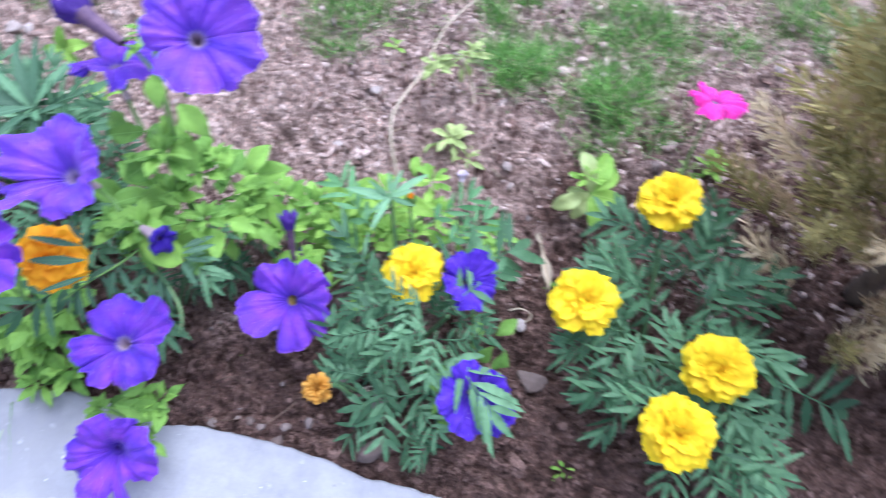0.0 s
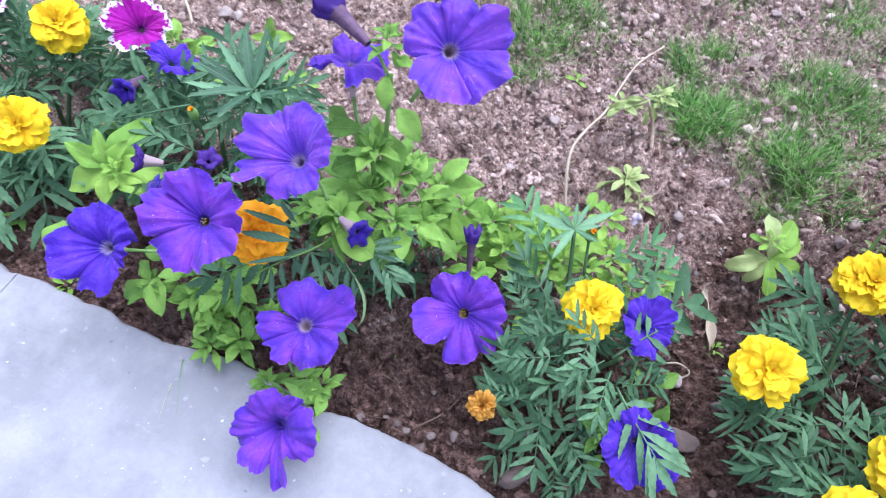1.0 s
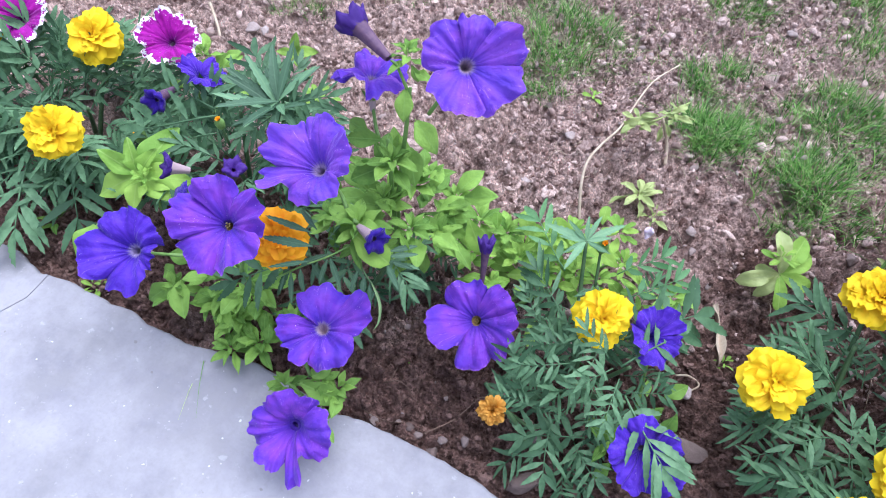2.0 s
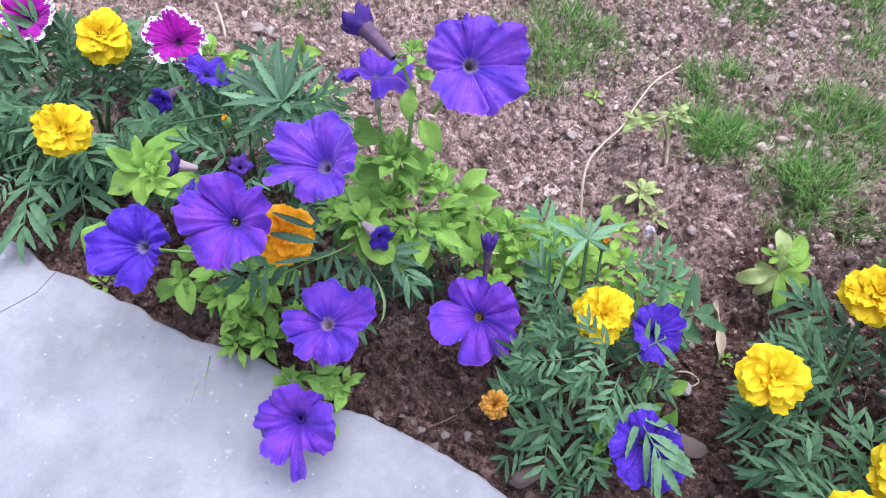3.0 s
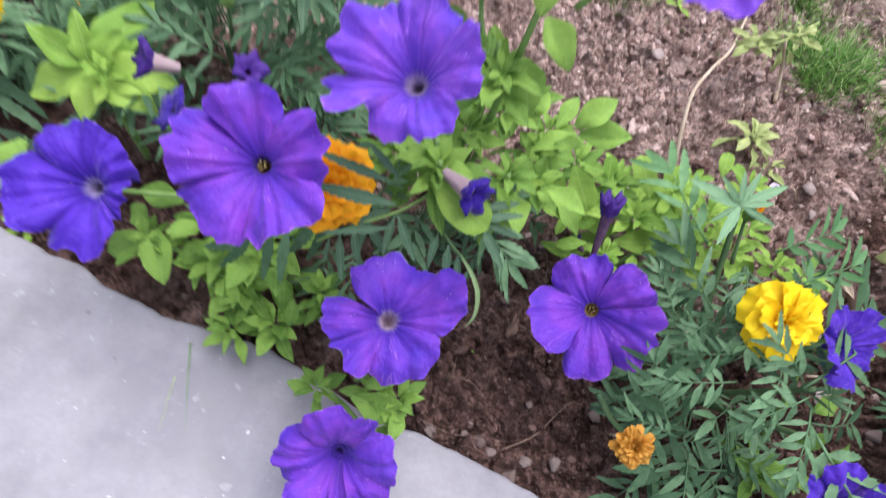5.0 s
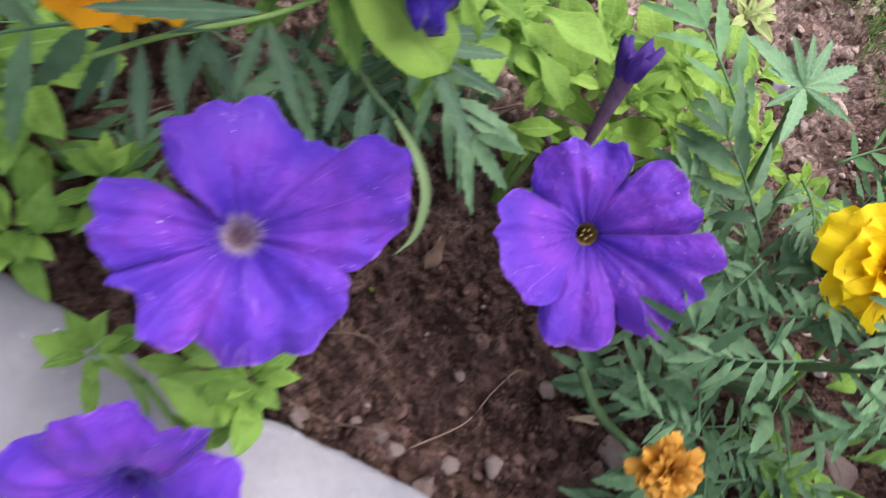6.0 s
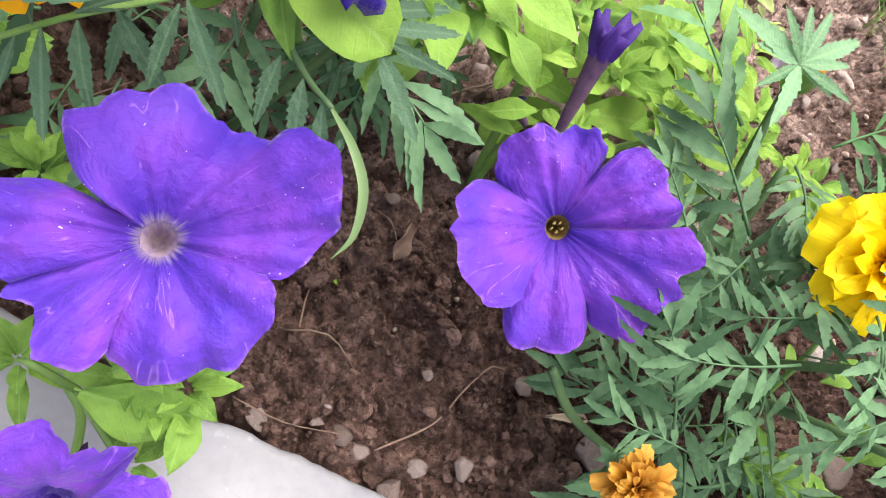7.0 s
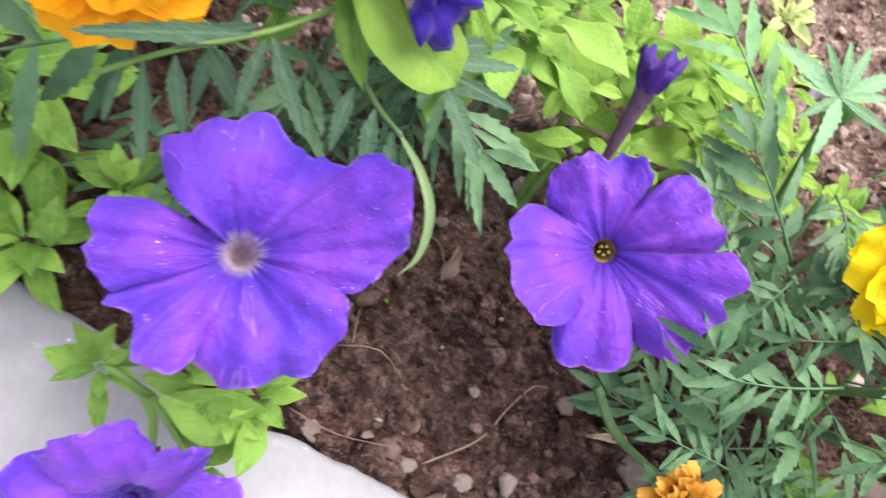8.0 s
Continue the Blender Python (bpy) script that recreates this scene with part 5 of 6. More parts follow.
# ---------------------------------------------------------------- marigolds
def marigold_middle():
    p = thing("marigold_plant", on_soil(0.005, 0.335), "marigold with a yellow head and one faded brown head", "flowering plant", "marigolds")
    base = on_soil(0.005, 0.335)
    hub, low, right = (-0.0280, 0.4160, 0.1150), (-0.0170, 0.2930, 0.0600), (0.0390, 0.3220, 0.1100)
    stems(p, base, [hub, low, right, (-0.0060, 0.3940, 0.0900), (0.0430, 0.2930, 0.1100)], 0.0026, STEM_DARK)
    marigold_head(p, (0.0080, 0.3430, 0.1270), (0.18, -0.50, 0.85), 0.045, "yellow", 3, root=(0.0110, 0.3470, 0.0600))
    marigold_head(p, (-0.0430, 0.2510, 0.0980), (0.0, -0.50, 0.85), 0.027, "faded", 4, root=(-0.0150, 0.2640, 0.0300), rings=((13, 0.85, 0.3), (13, 0.85, 0.65), (12, 0.85, 0.95), (10, 0.80, 1.2), (7, 0.75, 1.45)), thin=0.6, label="withered brown and orange flower head")
    marigold_bud(p, (-0.0140, 0.4280, 0.1000), 1, 0.011, (-0.0080, 0.4060, 0.0700))
    part("flower_stalk", tube("flower_stalk", [(-0.0610, 0.2850, 0.0600), (-0.0430, 0.2760, 0.0500), (-0.0120, 0.2740, 0.0350)], 0.0019, 0.0018, STEM_DARK), p)
    # leaves towards the flower beside it and over the soil
    for a, b, k in (((-0.0250, 0.3360, 0.1050), (-0.0430, 0.3060, 0.1000), FEATHERS), ((-0.0030, 0.3050, 0.1100), (-0.0420, 0.2890, 0.1050), FEATHERS), ((-0.0230, 0.3480, 0.1000), (-0.0630, 0.3740, 0.1150), FRONDS), ((-0.0220, 0.3620, 0.0900), (-0.0620, 0.3650, 0.0900), FRONDS), ((-0.0010, 0.3420, 0.0800), (-0.0430, 0.3470, 0.0750), FEATHERS), ((-0.0260, 0.2760, 0.0850), (-0.0500, 0.2970, 0.1100), FRONDS), ((-0.0150, 0.2730, 0.0800), (-0.0460, 0.2700, 0.0850), FRONDS), ((-0.0160, 0.2750, 0.0800), (0.0020, 0.2730, 0.0850), FRONDS), ((0.0020, 0.3000, 0.0600), (-0.0410, 0.2930, 0.0650), FRONDS), ((-0.0040, 0.3580, 0.1000), (-0.0060, 0.3190, 0.1200), FEATHERS), ((-0.0090, 0.3870, 0.1000), (-0.0110, 0.3490, 0.1150), FEATHERS), ((0.0330, 0.3990, 0.0800), (0.0350, 0.4170, 0.1000), FRONDS)):
        frond(p, a, b, k, normal=(-0.181, -0.425, 0.887))
    for tip in ((-0.0640, 0.4110, 0.1250), (-0.0500, 0.4080, 0.1200), (-0.0360, 0.3810, 0.1200), (-0.0340, 0.4360, 0.1250), (-0.0240, 0.4410, 0.1250), (-0.0060, 0.4090, 0.1200), (-0.0020, 0.4460, 0.1200), (-0.0110, 0.4110, 0.1150), (-0.0420, 0.3970, 0.1150), (-0.0470, 0.4190, 0.1300), (-0.0090, 0.4250, 0.1200)):
        leaf(p, hub, tip, LEAFLETS_PALE, normal=(-0.181, -0.425, 0.887))
    for a, b, k in (((0.0260, 0.3430, 0.1000), (0.0840, 0.4220, 0.0900), FRONDS), ((0.0330, 0.3190, 0.1100), (0.0730, 0.3760, 0.1150), FEATHERS), ((0.0420, 0.2980, 0.1100), (0.0890, 0.2530, 0.1150), FRONDS), ((0.0330, 0.3040, 0.1200), (0.0330, 0.2650, 0.1200), FRONDS), ((0.0260, 0.3050, 0.1300), (0.0020, 0.2790, 0.1200), FRONDS), ((0.0400, 0.3020, 0.1100), (0.0770, 0.3200, 0.1000), FRONDS), ((-0.0350, 0.3910, 0.1000), (-0.0810, 0.4280, 0.1100), FRONDS_PALE), ((0.0060, 0.4050, 0.1000), (0.0390, 0.4390, 0.1100), FRONDS_PALE), ((0.0220, 0.3870, 0.1000), (0.0550, 0.4210, 0.1100), FRONDS_PALE), ((-0.0390, 0.3400, 0.0900), (-0.0630, 0.3590, 0.1000), FRONDS), ((-0.0020, 0.2790, 0.0600), (0.0070, 0.2300, 0.0600), FRONDS), ((0.0280, 0.2810, 0.0500), (-0.0220, 0.2560, 0.0600), FRONDS), ((0.0480, 0.2620, 0.0300), (0.0340, 0.2310, 0.0300), FEATHERS), ((-0.0030, 0.3230, 0.1100), (-0.0300, 0.3040, 0.1200), FRONDS), ((0.0130, 0.3310, 0.1200), (0.0130, 0.2910, 0.1300), FRONDS), ((0.0220, 0.3110, 0.1300), (-0.0020, 0.3200, 0.1480), FRONDS)):
        frond(p, a, b, k, normal=(0.236, -0.516, 0.823))
    scatter_fronds(p, (0.015, 0.335, 0.050), (0.045, 0.060, 0.040), 18, 0.046, seed=5)
    scatter_fronds(p, (0.012, 0.290, 0.035), (0.030, 0.05, 0.025), 11, 0.042, seed=6, lift=0.1)
    return p


def marigold_right():
    p = thing("marigold_plant", on_soil(0.215, 0.375), "bushy marigold with four yellow double heads", "flowering plant", "marigolds")
    base = on_soil(0.215, 0.375)
    stems(p, base, [(0.17, 0.36, 0.08), (0.20, 0.43, 0.09), (0.24, 0.33, 0.08), (0.21, 0.29, 0.07), (0.27, 0.36, 0.07)], 0.003, STEM_DARK)
    marigold_head(p, (0.138, 0.349, 0.124), (0.12, -0.45, 0.88), 0.053, "yellow", 11, root=(0.17, 0.36, 0.07))
    marigold_head(p, (0.199, 0.455, 0.127), (-0.05, -0.28, 0.95), 0.052, "yellow", 12, root=(0.20, 0.43, 0.08))
    marigold_head(p, (0.238, 0.316, 0.118), (-0.10, -0.55, 0.83), 0.050, "yellow", 13, root=(0.24, 0.33, 0.07))
    marigold_head(p, (0.210, 0.262, 0.120), (-0.05, -0.50, 0.86), 0.052, "yellow", 14, root=(0.21, 0.29, 0.06))
    scatter_fronds(p, (0.222, 0.375, 0.066), (0.064, 0.092, 0.050), 48, 0.050, seed=21)
    scatter_fronds(p, (0.235, 0.305, 0.055), (0.065, 0.06, 0.04), 20, 0.048, seed=22, lift=0.15)
    for a, b in (((0.2780, 0.3430, 0.0800), (0.3680, 0.3270, 0.0600)), ((0.2540, 0.2850, 0.0600), (0.3140, 0.2930, 0.0600)), ((0.2500, 0.2580, 0.0600), (0.2910, 0.2510, 0.0500)), ((0.1690, 0.3490, 0.0700), (0.1300, 0.3300, 0.0700)), ((0.1920, 0.3090, 0.0600), (0.1730, 0.2710, 0.0500)), ((0.2010, 0.4370, 0.0900), (0.1470, 0.4550, 0.0900)), ((0.2300, 0.4430, 0.0900), (0.2470, 0.4810, 0.1100)), ((0.2660, 0.3800, 0.0900), (0.3080, 0.4050, 0.0900)), ((0.1660, 0.3460, 0.0800), (0.1310, 0.3310, 0.0700)), ((0.1690, 0.3280, 0.0800), (0.1420, 0.3090, 0.0700)), ((0.1840, 0.3110, 0.0800), (0.1530, 0.2930, 0.0600)), ((0.1980, 0.4260, 0.0800), (0.1570, 0.4600, 0.0900)), ((0.1710, 0.4240, 0.0800), (0.1420, 0.4280, 0.0700))):
        frond(p, a, b, normal=(0.200, -0.513, 0.834))
    return p


def marigold_orange():
    p = thing("marigold_plant", on_soil(-0.215, 0.325), "marigold with an orange head among drooping leaves", "flowering plant", "marigolds")
    base = on_soil(-0.215, 0.325)
    stems(p, base, [(-0.2340, 0.3060, 0.1100), (-0.1990, 0.3260, 0.1100), (-0.1710, 0.3380, 0.1100)], 0.0024, STEM_DARK)
    marigold_head(p, (-0.2430, 0.2860, 0.1500), (0.30, -0.72, 0.62), 0.047, "orange", 21, root=(-0.2540, 0.3130, 0.0800), label="orange double flower head partly covered by leaves")
    part("stem", tube("stem", [(-0.1980, 0.3260, 0.1250), (-0.2100, 0.3050, 0.1250), (-0.2290, 0.2870, 0.1200), (-0.2430, 0.2720, 0.1150)], 0.0009, 0.0008, STEM), p)
    for a, b in (((-0.2330, 0.2800, 0.1200), (-0.2200, 0.2580, 0.1120)), ((-0.2270, 0.2850, 0.1220), (-0.2160, 0.2680, 0.1170)), ((-0.2250, 0.2970, 0.1150), (-0.2060, 0.2860, 0.1050)), ((-0.2100, 0.3000, 0.1260), (-0.2070, 0.2790, 0.1200)), ((-0.2090, 0.3020, 0.1260), (-0.1890, 0.2840, 0.1180)), ((-0.2370, 0.2760, 0.1180), (-0.2330, 0.2620, 0.1150)), ((-0.2340, 0.2790, 0.1210), (-0.2440, 0.2880, 0.1220)), ((-0.2290, 0.2870, 0.1210), (-0.2150, 0.3060, 0.1250)), ((-0.2040, 0.3180, 0.1100), (-0.1980, 0.3100, 0.1050)), ((-0.1650, 0.3160, 0.1300), (-0.1440, 0.2980, 0.1260)), ((-0.1630, 0.3180, 0.1300), (-0.1420, 0.3200, 0.1280)), ((-0.1670, 0.3220, 0.1280), (-0.1460, 0.3360, 0.1260)), ((-0.1690, 0.3280, 0.1260), (-0.1510, 0.3450, 0.1240)), ((-0.1750, 0.3610, 0.0800), (-0.1820, 0.3440, 0.0700)), ((-0.1780, 0.3750, 0.0500), (-0.1970, 0.3560, 0.0450)), ((-0.1700, 0.3710, 0.0450), (-0.1830, 0.3510, 0.0400)), ((-0.1770, 0.3640, 0.0450), (-0.1730, 0.3430, 0.0400)), ((-0.2280, 0.3080, 0.1000), (-0.2270, 0.2890, 0.0900)), ((-0.2100, 0.3220, 0.1000), (-0.2040, 0.3000, 0.0900))):
        leaf(p, a, b, LEAFLETS, normal=(-0.181, -0.425, 0.887))
    for a, b in (((-0.2090, 0.2880, 0.1780), (-0.2520, 0.2900, 0.1720)), ((-0.2030, 0.2790, 0.1760), (-0.2470, 0.2710, 0.1720)), ((-0.2010, 0.2700, 0.1700), (-0.2300, 0.2560, 0.1620)), ((-0.2080, 0.2930, 0.1760), (-0.2330, 0.3060, 0.1760))):
        leaf(p, a, b, LEAFLETS, normal=(0.236, -0.516, 0.823), wide=0.6)
    for a, b in (((-0.2170, 0.3650, 0.0350), (-0.1820, 0.3500, 0.0300)), ((-0.2080, 0.3700, 0.0400), (-0.1660, 0.3690, 0.0350)), ((-0.1910, 0.3760, 0.0400), (-0.1480, 0.3660, 0.0300)), ((-0.1660, 0.3950, 0.0400), (-0.1660, 0.3480, 0.0300)), ((-0.2190, 0.3550, 0.0300), (-0.1910, 0.3350, 0.0250)), ((-0.1620, 0.3960, 0.0500), (-0.1310, 0.3890, 0.0400)), ((-0.2330, 0.3380, 0.0500), (-0.2040, 0.3330, 0.0450)), ((-0.1820, 0.3940, 0.0500), (-0.1980, 0.3580, 0.0450))):
        frond(p, a, b, FRONDS, normal=(-0.181, -0.425, 0.887))
    part("stem", tube("stem", [(-0.1900, 0.3380, 0.1200), (-0.1720, 0.3260, 0.1280), (-0.1640, 0.3170, 0.1300)], 0.0009, 0.0008, STEM), p)
    rachis = [(-0.1990, 0.3210, 0.1200), (-0.1780, 0.3030, 0.1220), (-0.1670, 0.2950, 0.1260)]
    part("stem", tube("stem", rachis, 0.0010, 0.0008, STEM_DARK), p)
    part("leaf", ribbon("leaf", [rachis[-1], (-0.1580, 0.2870, 0.1280), (-0.1510, 0.2790, 0.1260), (-0.1480, 0.2700, 0.1200), (-0.1500, 0.2640, 0.1140)], 0.0024, (-0.181, -0.425, 0.887), LEAF_CURLED), p, label="curled narrow pale leaf")
    for a, b in (((-0.1850, 0.3050, 0.1200), (-0.1830, 0.2860, 0.1180)), ((-0.1770, 0.3010, 0.1220), (-0.1710, 0.2830, 0.1150)), ((-0.1700, 0.2970, 0.1240), (-0.1620, 0.2820, 0.1100)), ((-0.1610, 0.2900, 0.1270), (-0.1610, 0.2810, 0.1230))):
        leaf(p, a, b, LEAFLETS, normal=(-0.181, -0.425, 0.887))
    scatter_fronds(p, (-0.245, 0.320, 0.055), (0.060, 0.03, 0.03), 8, 0.048, seed=31, lift=0.0)
    for a, b in (((-0.2360, 0.3070, 0.1000), (-0.2880, 0.2530, 0.1000)), ((-0.2040, 0.3290, 0.1000), (-0.1980, 0.2810, 0.1000)), ((-0.1740, 0.3360, 0.1100), (-0.1380, 0.3080, 0.1200)), ((-0.1760, 0.3410, 0.1100), (-0.1490, 0.3610, 0.1100))):
        frond(p, a, b, FRONDS, normal=(0.236, -0.516, 0.823))
    return p


def marigold_left():
    p = thing("marigold_plant", on_soil(-0.60, 0.40), "tall marigold with yellow double heads and dense leaves", "flowering plant", "marigolds")
    base = on_soil(-0.60, 0.40)
    stems(p, base, [(-0.53, 0.34, 0.06), (-0.59, 0.44, 0.06), (-0.69, 0.42, 0.06), (-0.55, 0.38, 0.08)], 0.003, STEM_DARK)
    marigold_head(p, (-0.5050, 0.3120, 0.1300), (0.30, -0.50, 0.81), 0.052, "yellow", 31, root=(-0.54, 0.345, 0.05))
    marigold_head(p, (-0.5560, 0.4270, 0.1350), (0.20, -0.45, 0.87), 0.056, "yellow", 32, root=(-0.59, 0.44, 0.05))
    marigold_head(p, (-0.7100, 0.4180, 0.1100), (0.20, -0.40, 0.9), 0.056, "yellow", 33, root=(-0.69, 0.42, 0.06))
    marigold_bud(p, (-0.4770, 0.3720, 0.0800), 2, 0.014, (-0.4960, 0.3810, 0.0300))
    scatter_fronds(p, (-0.60, 0.395, 0.048), (0.150, 0.110, 0.050), 150, 0.058, seed=41)
    for a, b in (((-0.5760, 0.3120, 0.0600), (-0.5320, 0.2340, 0.0400)), ((-0.5400, 0.3380, 0.0600), (-0.4920, 0.2720, 0.0400)), ((-0.5850, 0.2910, 0.0500), (-0.5910, 0.2510, 0.0500)), ((-0.5350, 0.3390, 0.0700), (-0.4920, 0.3200, 0.0500)), ((-0.6110, 0.3530, 0.0800), (-0.5640, 0.3830, 0.0900)), ((-0.6500, 0.4000, 0.0900), (-0.6430, 0.4390, 0.1100)), ((-0.5930, 0.4030, 0.0700), (-0.5690, 0.4640, 0.0800)), ((-0.6400, 0.3650, 0.0900), (-0.6390, 0.3190, 0.0900))):
        frond(p, a, b, normal=(0.236, -0.516, 0.823))
    tuft_of_leaves(p, (-0.5380, 0.2790, 0.0200), 5, 0.026, seed=88)
    return p


def marigold_budding():
    p = thing("marigold_plant", on_soil(-0.385, 0.405), "marigold in bud with long feathered leaves", "flowering plant", "marigolds")
    base = on_soil(-0.385, 0.405)
    hub = (-0.3330, 0.4230, 0.1300)
    stems(p, base, [hub, (-0.3760, 0.3870, 0.0900), (-0.3740, 0.4140, 0.1200)], 0.0028, STEM_DARK)
    marigold_bud(p, (-0.3500, 0.3640, 0.1600), 3, 0.009, (-0.3670, 0.3830, 0.0900))
    for a, b in ((hub, (-0.3890, 0.4720, 0.1500)), (hub, (-0.3880, 0.4270, 0.1500)), (hub, (-0.2810, 0.4330, 0.1700)), (hub, (-0.3330, 0.4670, 0.1600)), (hub, (-0.2770, 0.4150, 0.1400)), (hub, (-0.3500, 0.3740, 0.1300)), ((-0.3940, 0.4050, 0.1200), (-0.4600, 0.4040, 0.1300)), ((-0.3890, 0.3980, 0.1200), (-0.4640, 0.3600, 0.1100)), ((-0.3840, 0.3870, 0.1100), (-0.4320, 0.3580, 0.1000)), (hub, (-0.3530, 0.4540, 0.1600)), ((-0.3410, 0.4000, 0.1100), (-0.3200, 0.3650, 0.1000)), ((-0.2940, 0.4510, 0.1300), (-0.2640, 0.4160, 0.1300))):
        frond(p, a, b, FEATHERS if b[0] > -0.36 else FRONDS, normal=(0.236, -0.516, 0.823))
    for i in range(22):
        a, up = i * 2.4, 0.15 + 0.9 * (i % 5) / 5
        d = Vector((math.cos(a), math.sin(a), up)).normalized()
        root = Vector(hub) + Vector((0, 0, 0.004 * (i % 4)))
        leaf(p, root, root + d * (0.046 + 0.020 * ((i * 7) % 5) / 5), LEAFLETS if i % 3 else LEAFLETS_PALE, normal=(-d.x * up, -d.y * up - 0.3, 1), wide=0.72)
    scatter_fronds(p, (-0.360, 0.395, 0.065), (0.085, 0.07, 0.045), 56, 0.056, seed=51)
    return p


# ---------------------------------------------------------------- small plants on the open soil
def pale_seedling():
    p = thing("seedling", on_soil(-0.43, 0.60), "pale yellow-green seedling on bare soil", "plant", "young plants")
    c = (-0.4310, 0.5800, 0.0450)
    stems(p, on_soil(-0.43, 0.60), [c], 0.002)
    for tip in ((-0.4300, 0.5850, 0.0700), (-0.4040, 0.5850, 0.0550), (-0.4500, 0.5690, 0.0500), (-0.4170, 0.5680, 0.0350), (-0.4360, 0.5670, 0.0400)):
        leaf(p, c, tip, LEAVES_POINT, normal=(0.236, -0.516, 0.823))
    tuft_of_leaves(p, (-0.3790, 0.5420, 0.0300), 6, 0.034, LEAVES_PALE, 91)


def young_petunia():
    p = thing("young_petunia", on_soil(0.142, 0.530), "young petunia with yellowish green leaves on bare soil", "plant", "young plants")
    c = (0.1440, 0.5110, 0.0450)
    stems(p, on_soil(0.142, 0.530), [c], 0.0025)
    for tip in ((0.1130, 0.4920, 0.0400), (0.1710, 0.5420, 0.0500), (0.1600, 0.5540, 0.0600), (0.1560, 0.4820, 0.0300), (0.1330, 0.4880, 0.0300), (0.1770, 0.5160, 0.0350), (0.1360, 0.5340, 0.0750), (0.1220, 0.5150, 0.0400)):
        leaf(p, c, tip, LEAVES_WILT if tip[0] < 0.15 else LEAVES_PALE, normal=(0.236, -0.516, 0.823))
    tuft_of_leaves(p, (0.1400, 0.5190, 0.0650), 6, 0.022, LEAVES_PALE, 92)


def wilted_weed():
    p = thing("weed", on_soil(0.012, 0.628), "wilting yellowed weed with limp leaves", "weed", "weeds")
    top = (-0.0090, 0.6490, 0.0600)
    part("stem", tube("stem", [on_soil(0.012, 0.628), (0.0050, 0.6450, 0.0300), top], 0.0022, 0.0016, STRAW), p)
    for tip in ((-0.0410, 0.6260, 0.0600), (0.0120, 0.6700, 0.0700), (0.0070, 0.6410, 0.0450), (-0.0270, 0.6350, 0.0700), (0.0140, 0.6600, 0.0600), (-0.0040, 0.6360, 0.0350), (-0.0270, 0.6320, 0.0500)):
        leaf(p, Vector(top).lerp(Vector(tip), 0.25), tip, LEAVES_WILT, normal=(0.236, -0.516, 0.823), wide=0.75)
    tuft_of_leaves(p, (0.0030, 0.6580, 0.0650), 6, 0.026, LEAVES_WILT, 97)
    tuft_of_leaves(p, (-0.0310, 0.6380, 0.0600), 6, 0.028, LEAVES_WILT, 98)
    part("stem", tube("stem", [(-0.0460, 0.6350, 0.0500), (-0.0260, 0.6360, 0.0560), (-0.0090, 0.6490, 0.0600), (0.0120, 0.6780, 0.0660)], 0.0013, 0.0010, LEAF_WILT), p)
    q = thing("weed", on_soil(-0.005, 0.565), "low pale weed with crumpled leaves", "weed", "weeds")
    tuft_of_leaves(q, (-0.0020, 0.5650, 0.0300), 8, 0.034, LEAVES_WILT, 93)
    tuft_of_leaves(q, (0.0200, 0.5510, 0.0200), 5, 0.028, LEAVES_WILT, 94)
    part("shrivelled_flower", blade_mesh("shrivelled_flower", LILAC, 0.7, 0.6, 0.5, -0.2, 0.1, 41), q, aim((0.0190, 0.5080, 0.0300), (0.0210, 0.5170, 0.0400), (0, -0.3, 1)), "shrivelled lilac and white flower")


def pink_petunia():
    p = thing("petunia_plant", on_soil(0.235, 0.565), "small petunia with one bright pink flower", "flowering plant", "petunias")
    petunia_flower(p, (0.2480, 0.6110, 0.0950), (0.10, 0.30, 0.95), (-0.183, 0.832, 0.524), 90, 0.058, 81, PINK, root=(0.237, 0.57, 0.02), label="bright pink flower with five notched petals", notch=0.42, cup=0.25, lobes=(0.9, 1.0, 1.05, 1.05, 1.0))
    stems(p, on_soil(0.235, 0.565), [(0.237, 0.57, 0.03)], 0.002)
    tuft_of_leaves(p, (0.2680, 0.5890, 0.0300), 8, 0.030, LEAVES_PALE, 95)
    tuft_of_leaves(p, (0.2470, 0.5850, 0.0200), 6, 0.026, LEAVES_WILT, 96)


def sprouts():
    for at, size, seed in (((0.1530, 0.2560, 0.0080), 0.014, 1), ((-0.1170, 0.2540, 0.0060), 0.006, 2), ((-0.4540, 0.2370, 0.0120), 0.022, 3), ((-0.1360, 0.2950, 0.0060), 0.009, 4), ((0.1250, 0.4230, 0.0100), 0.012, 5), ((-0.0960, 0.7110, 0.0100), 0.02, 6), ((0.0390, 0.4010, 0.0100), 0.016, 7)):
        p = thing("sprout", at, "tiny green seedling just above the soil", "plant", "sprouts")
        tuft_of_leaves(p, at, 5, size, LEAVES_PALE, 100 + seed, 0.3)


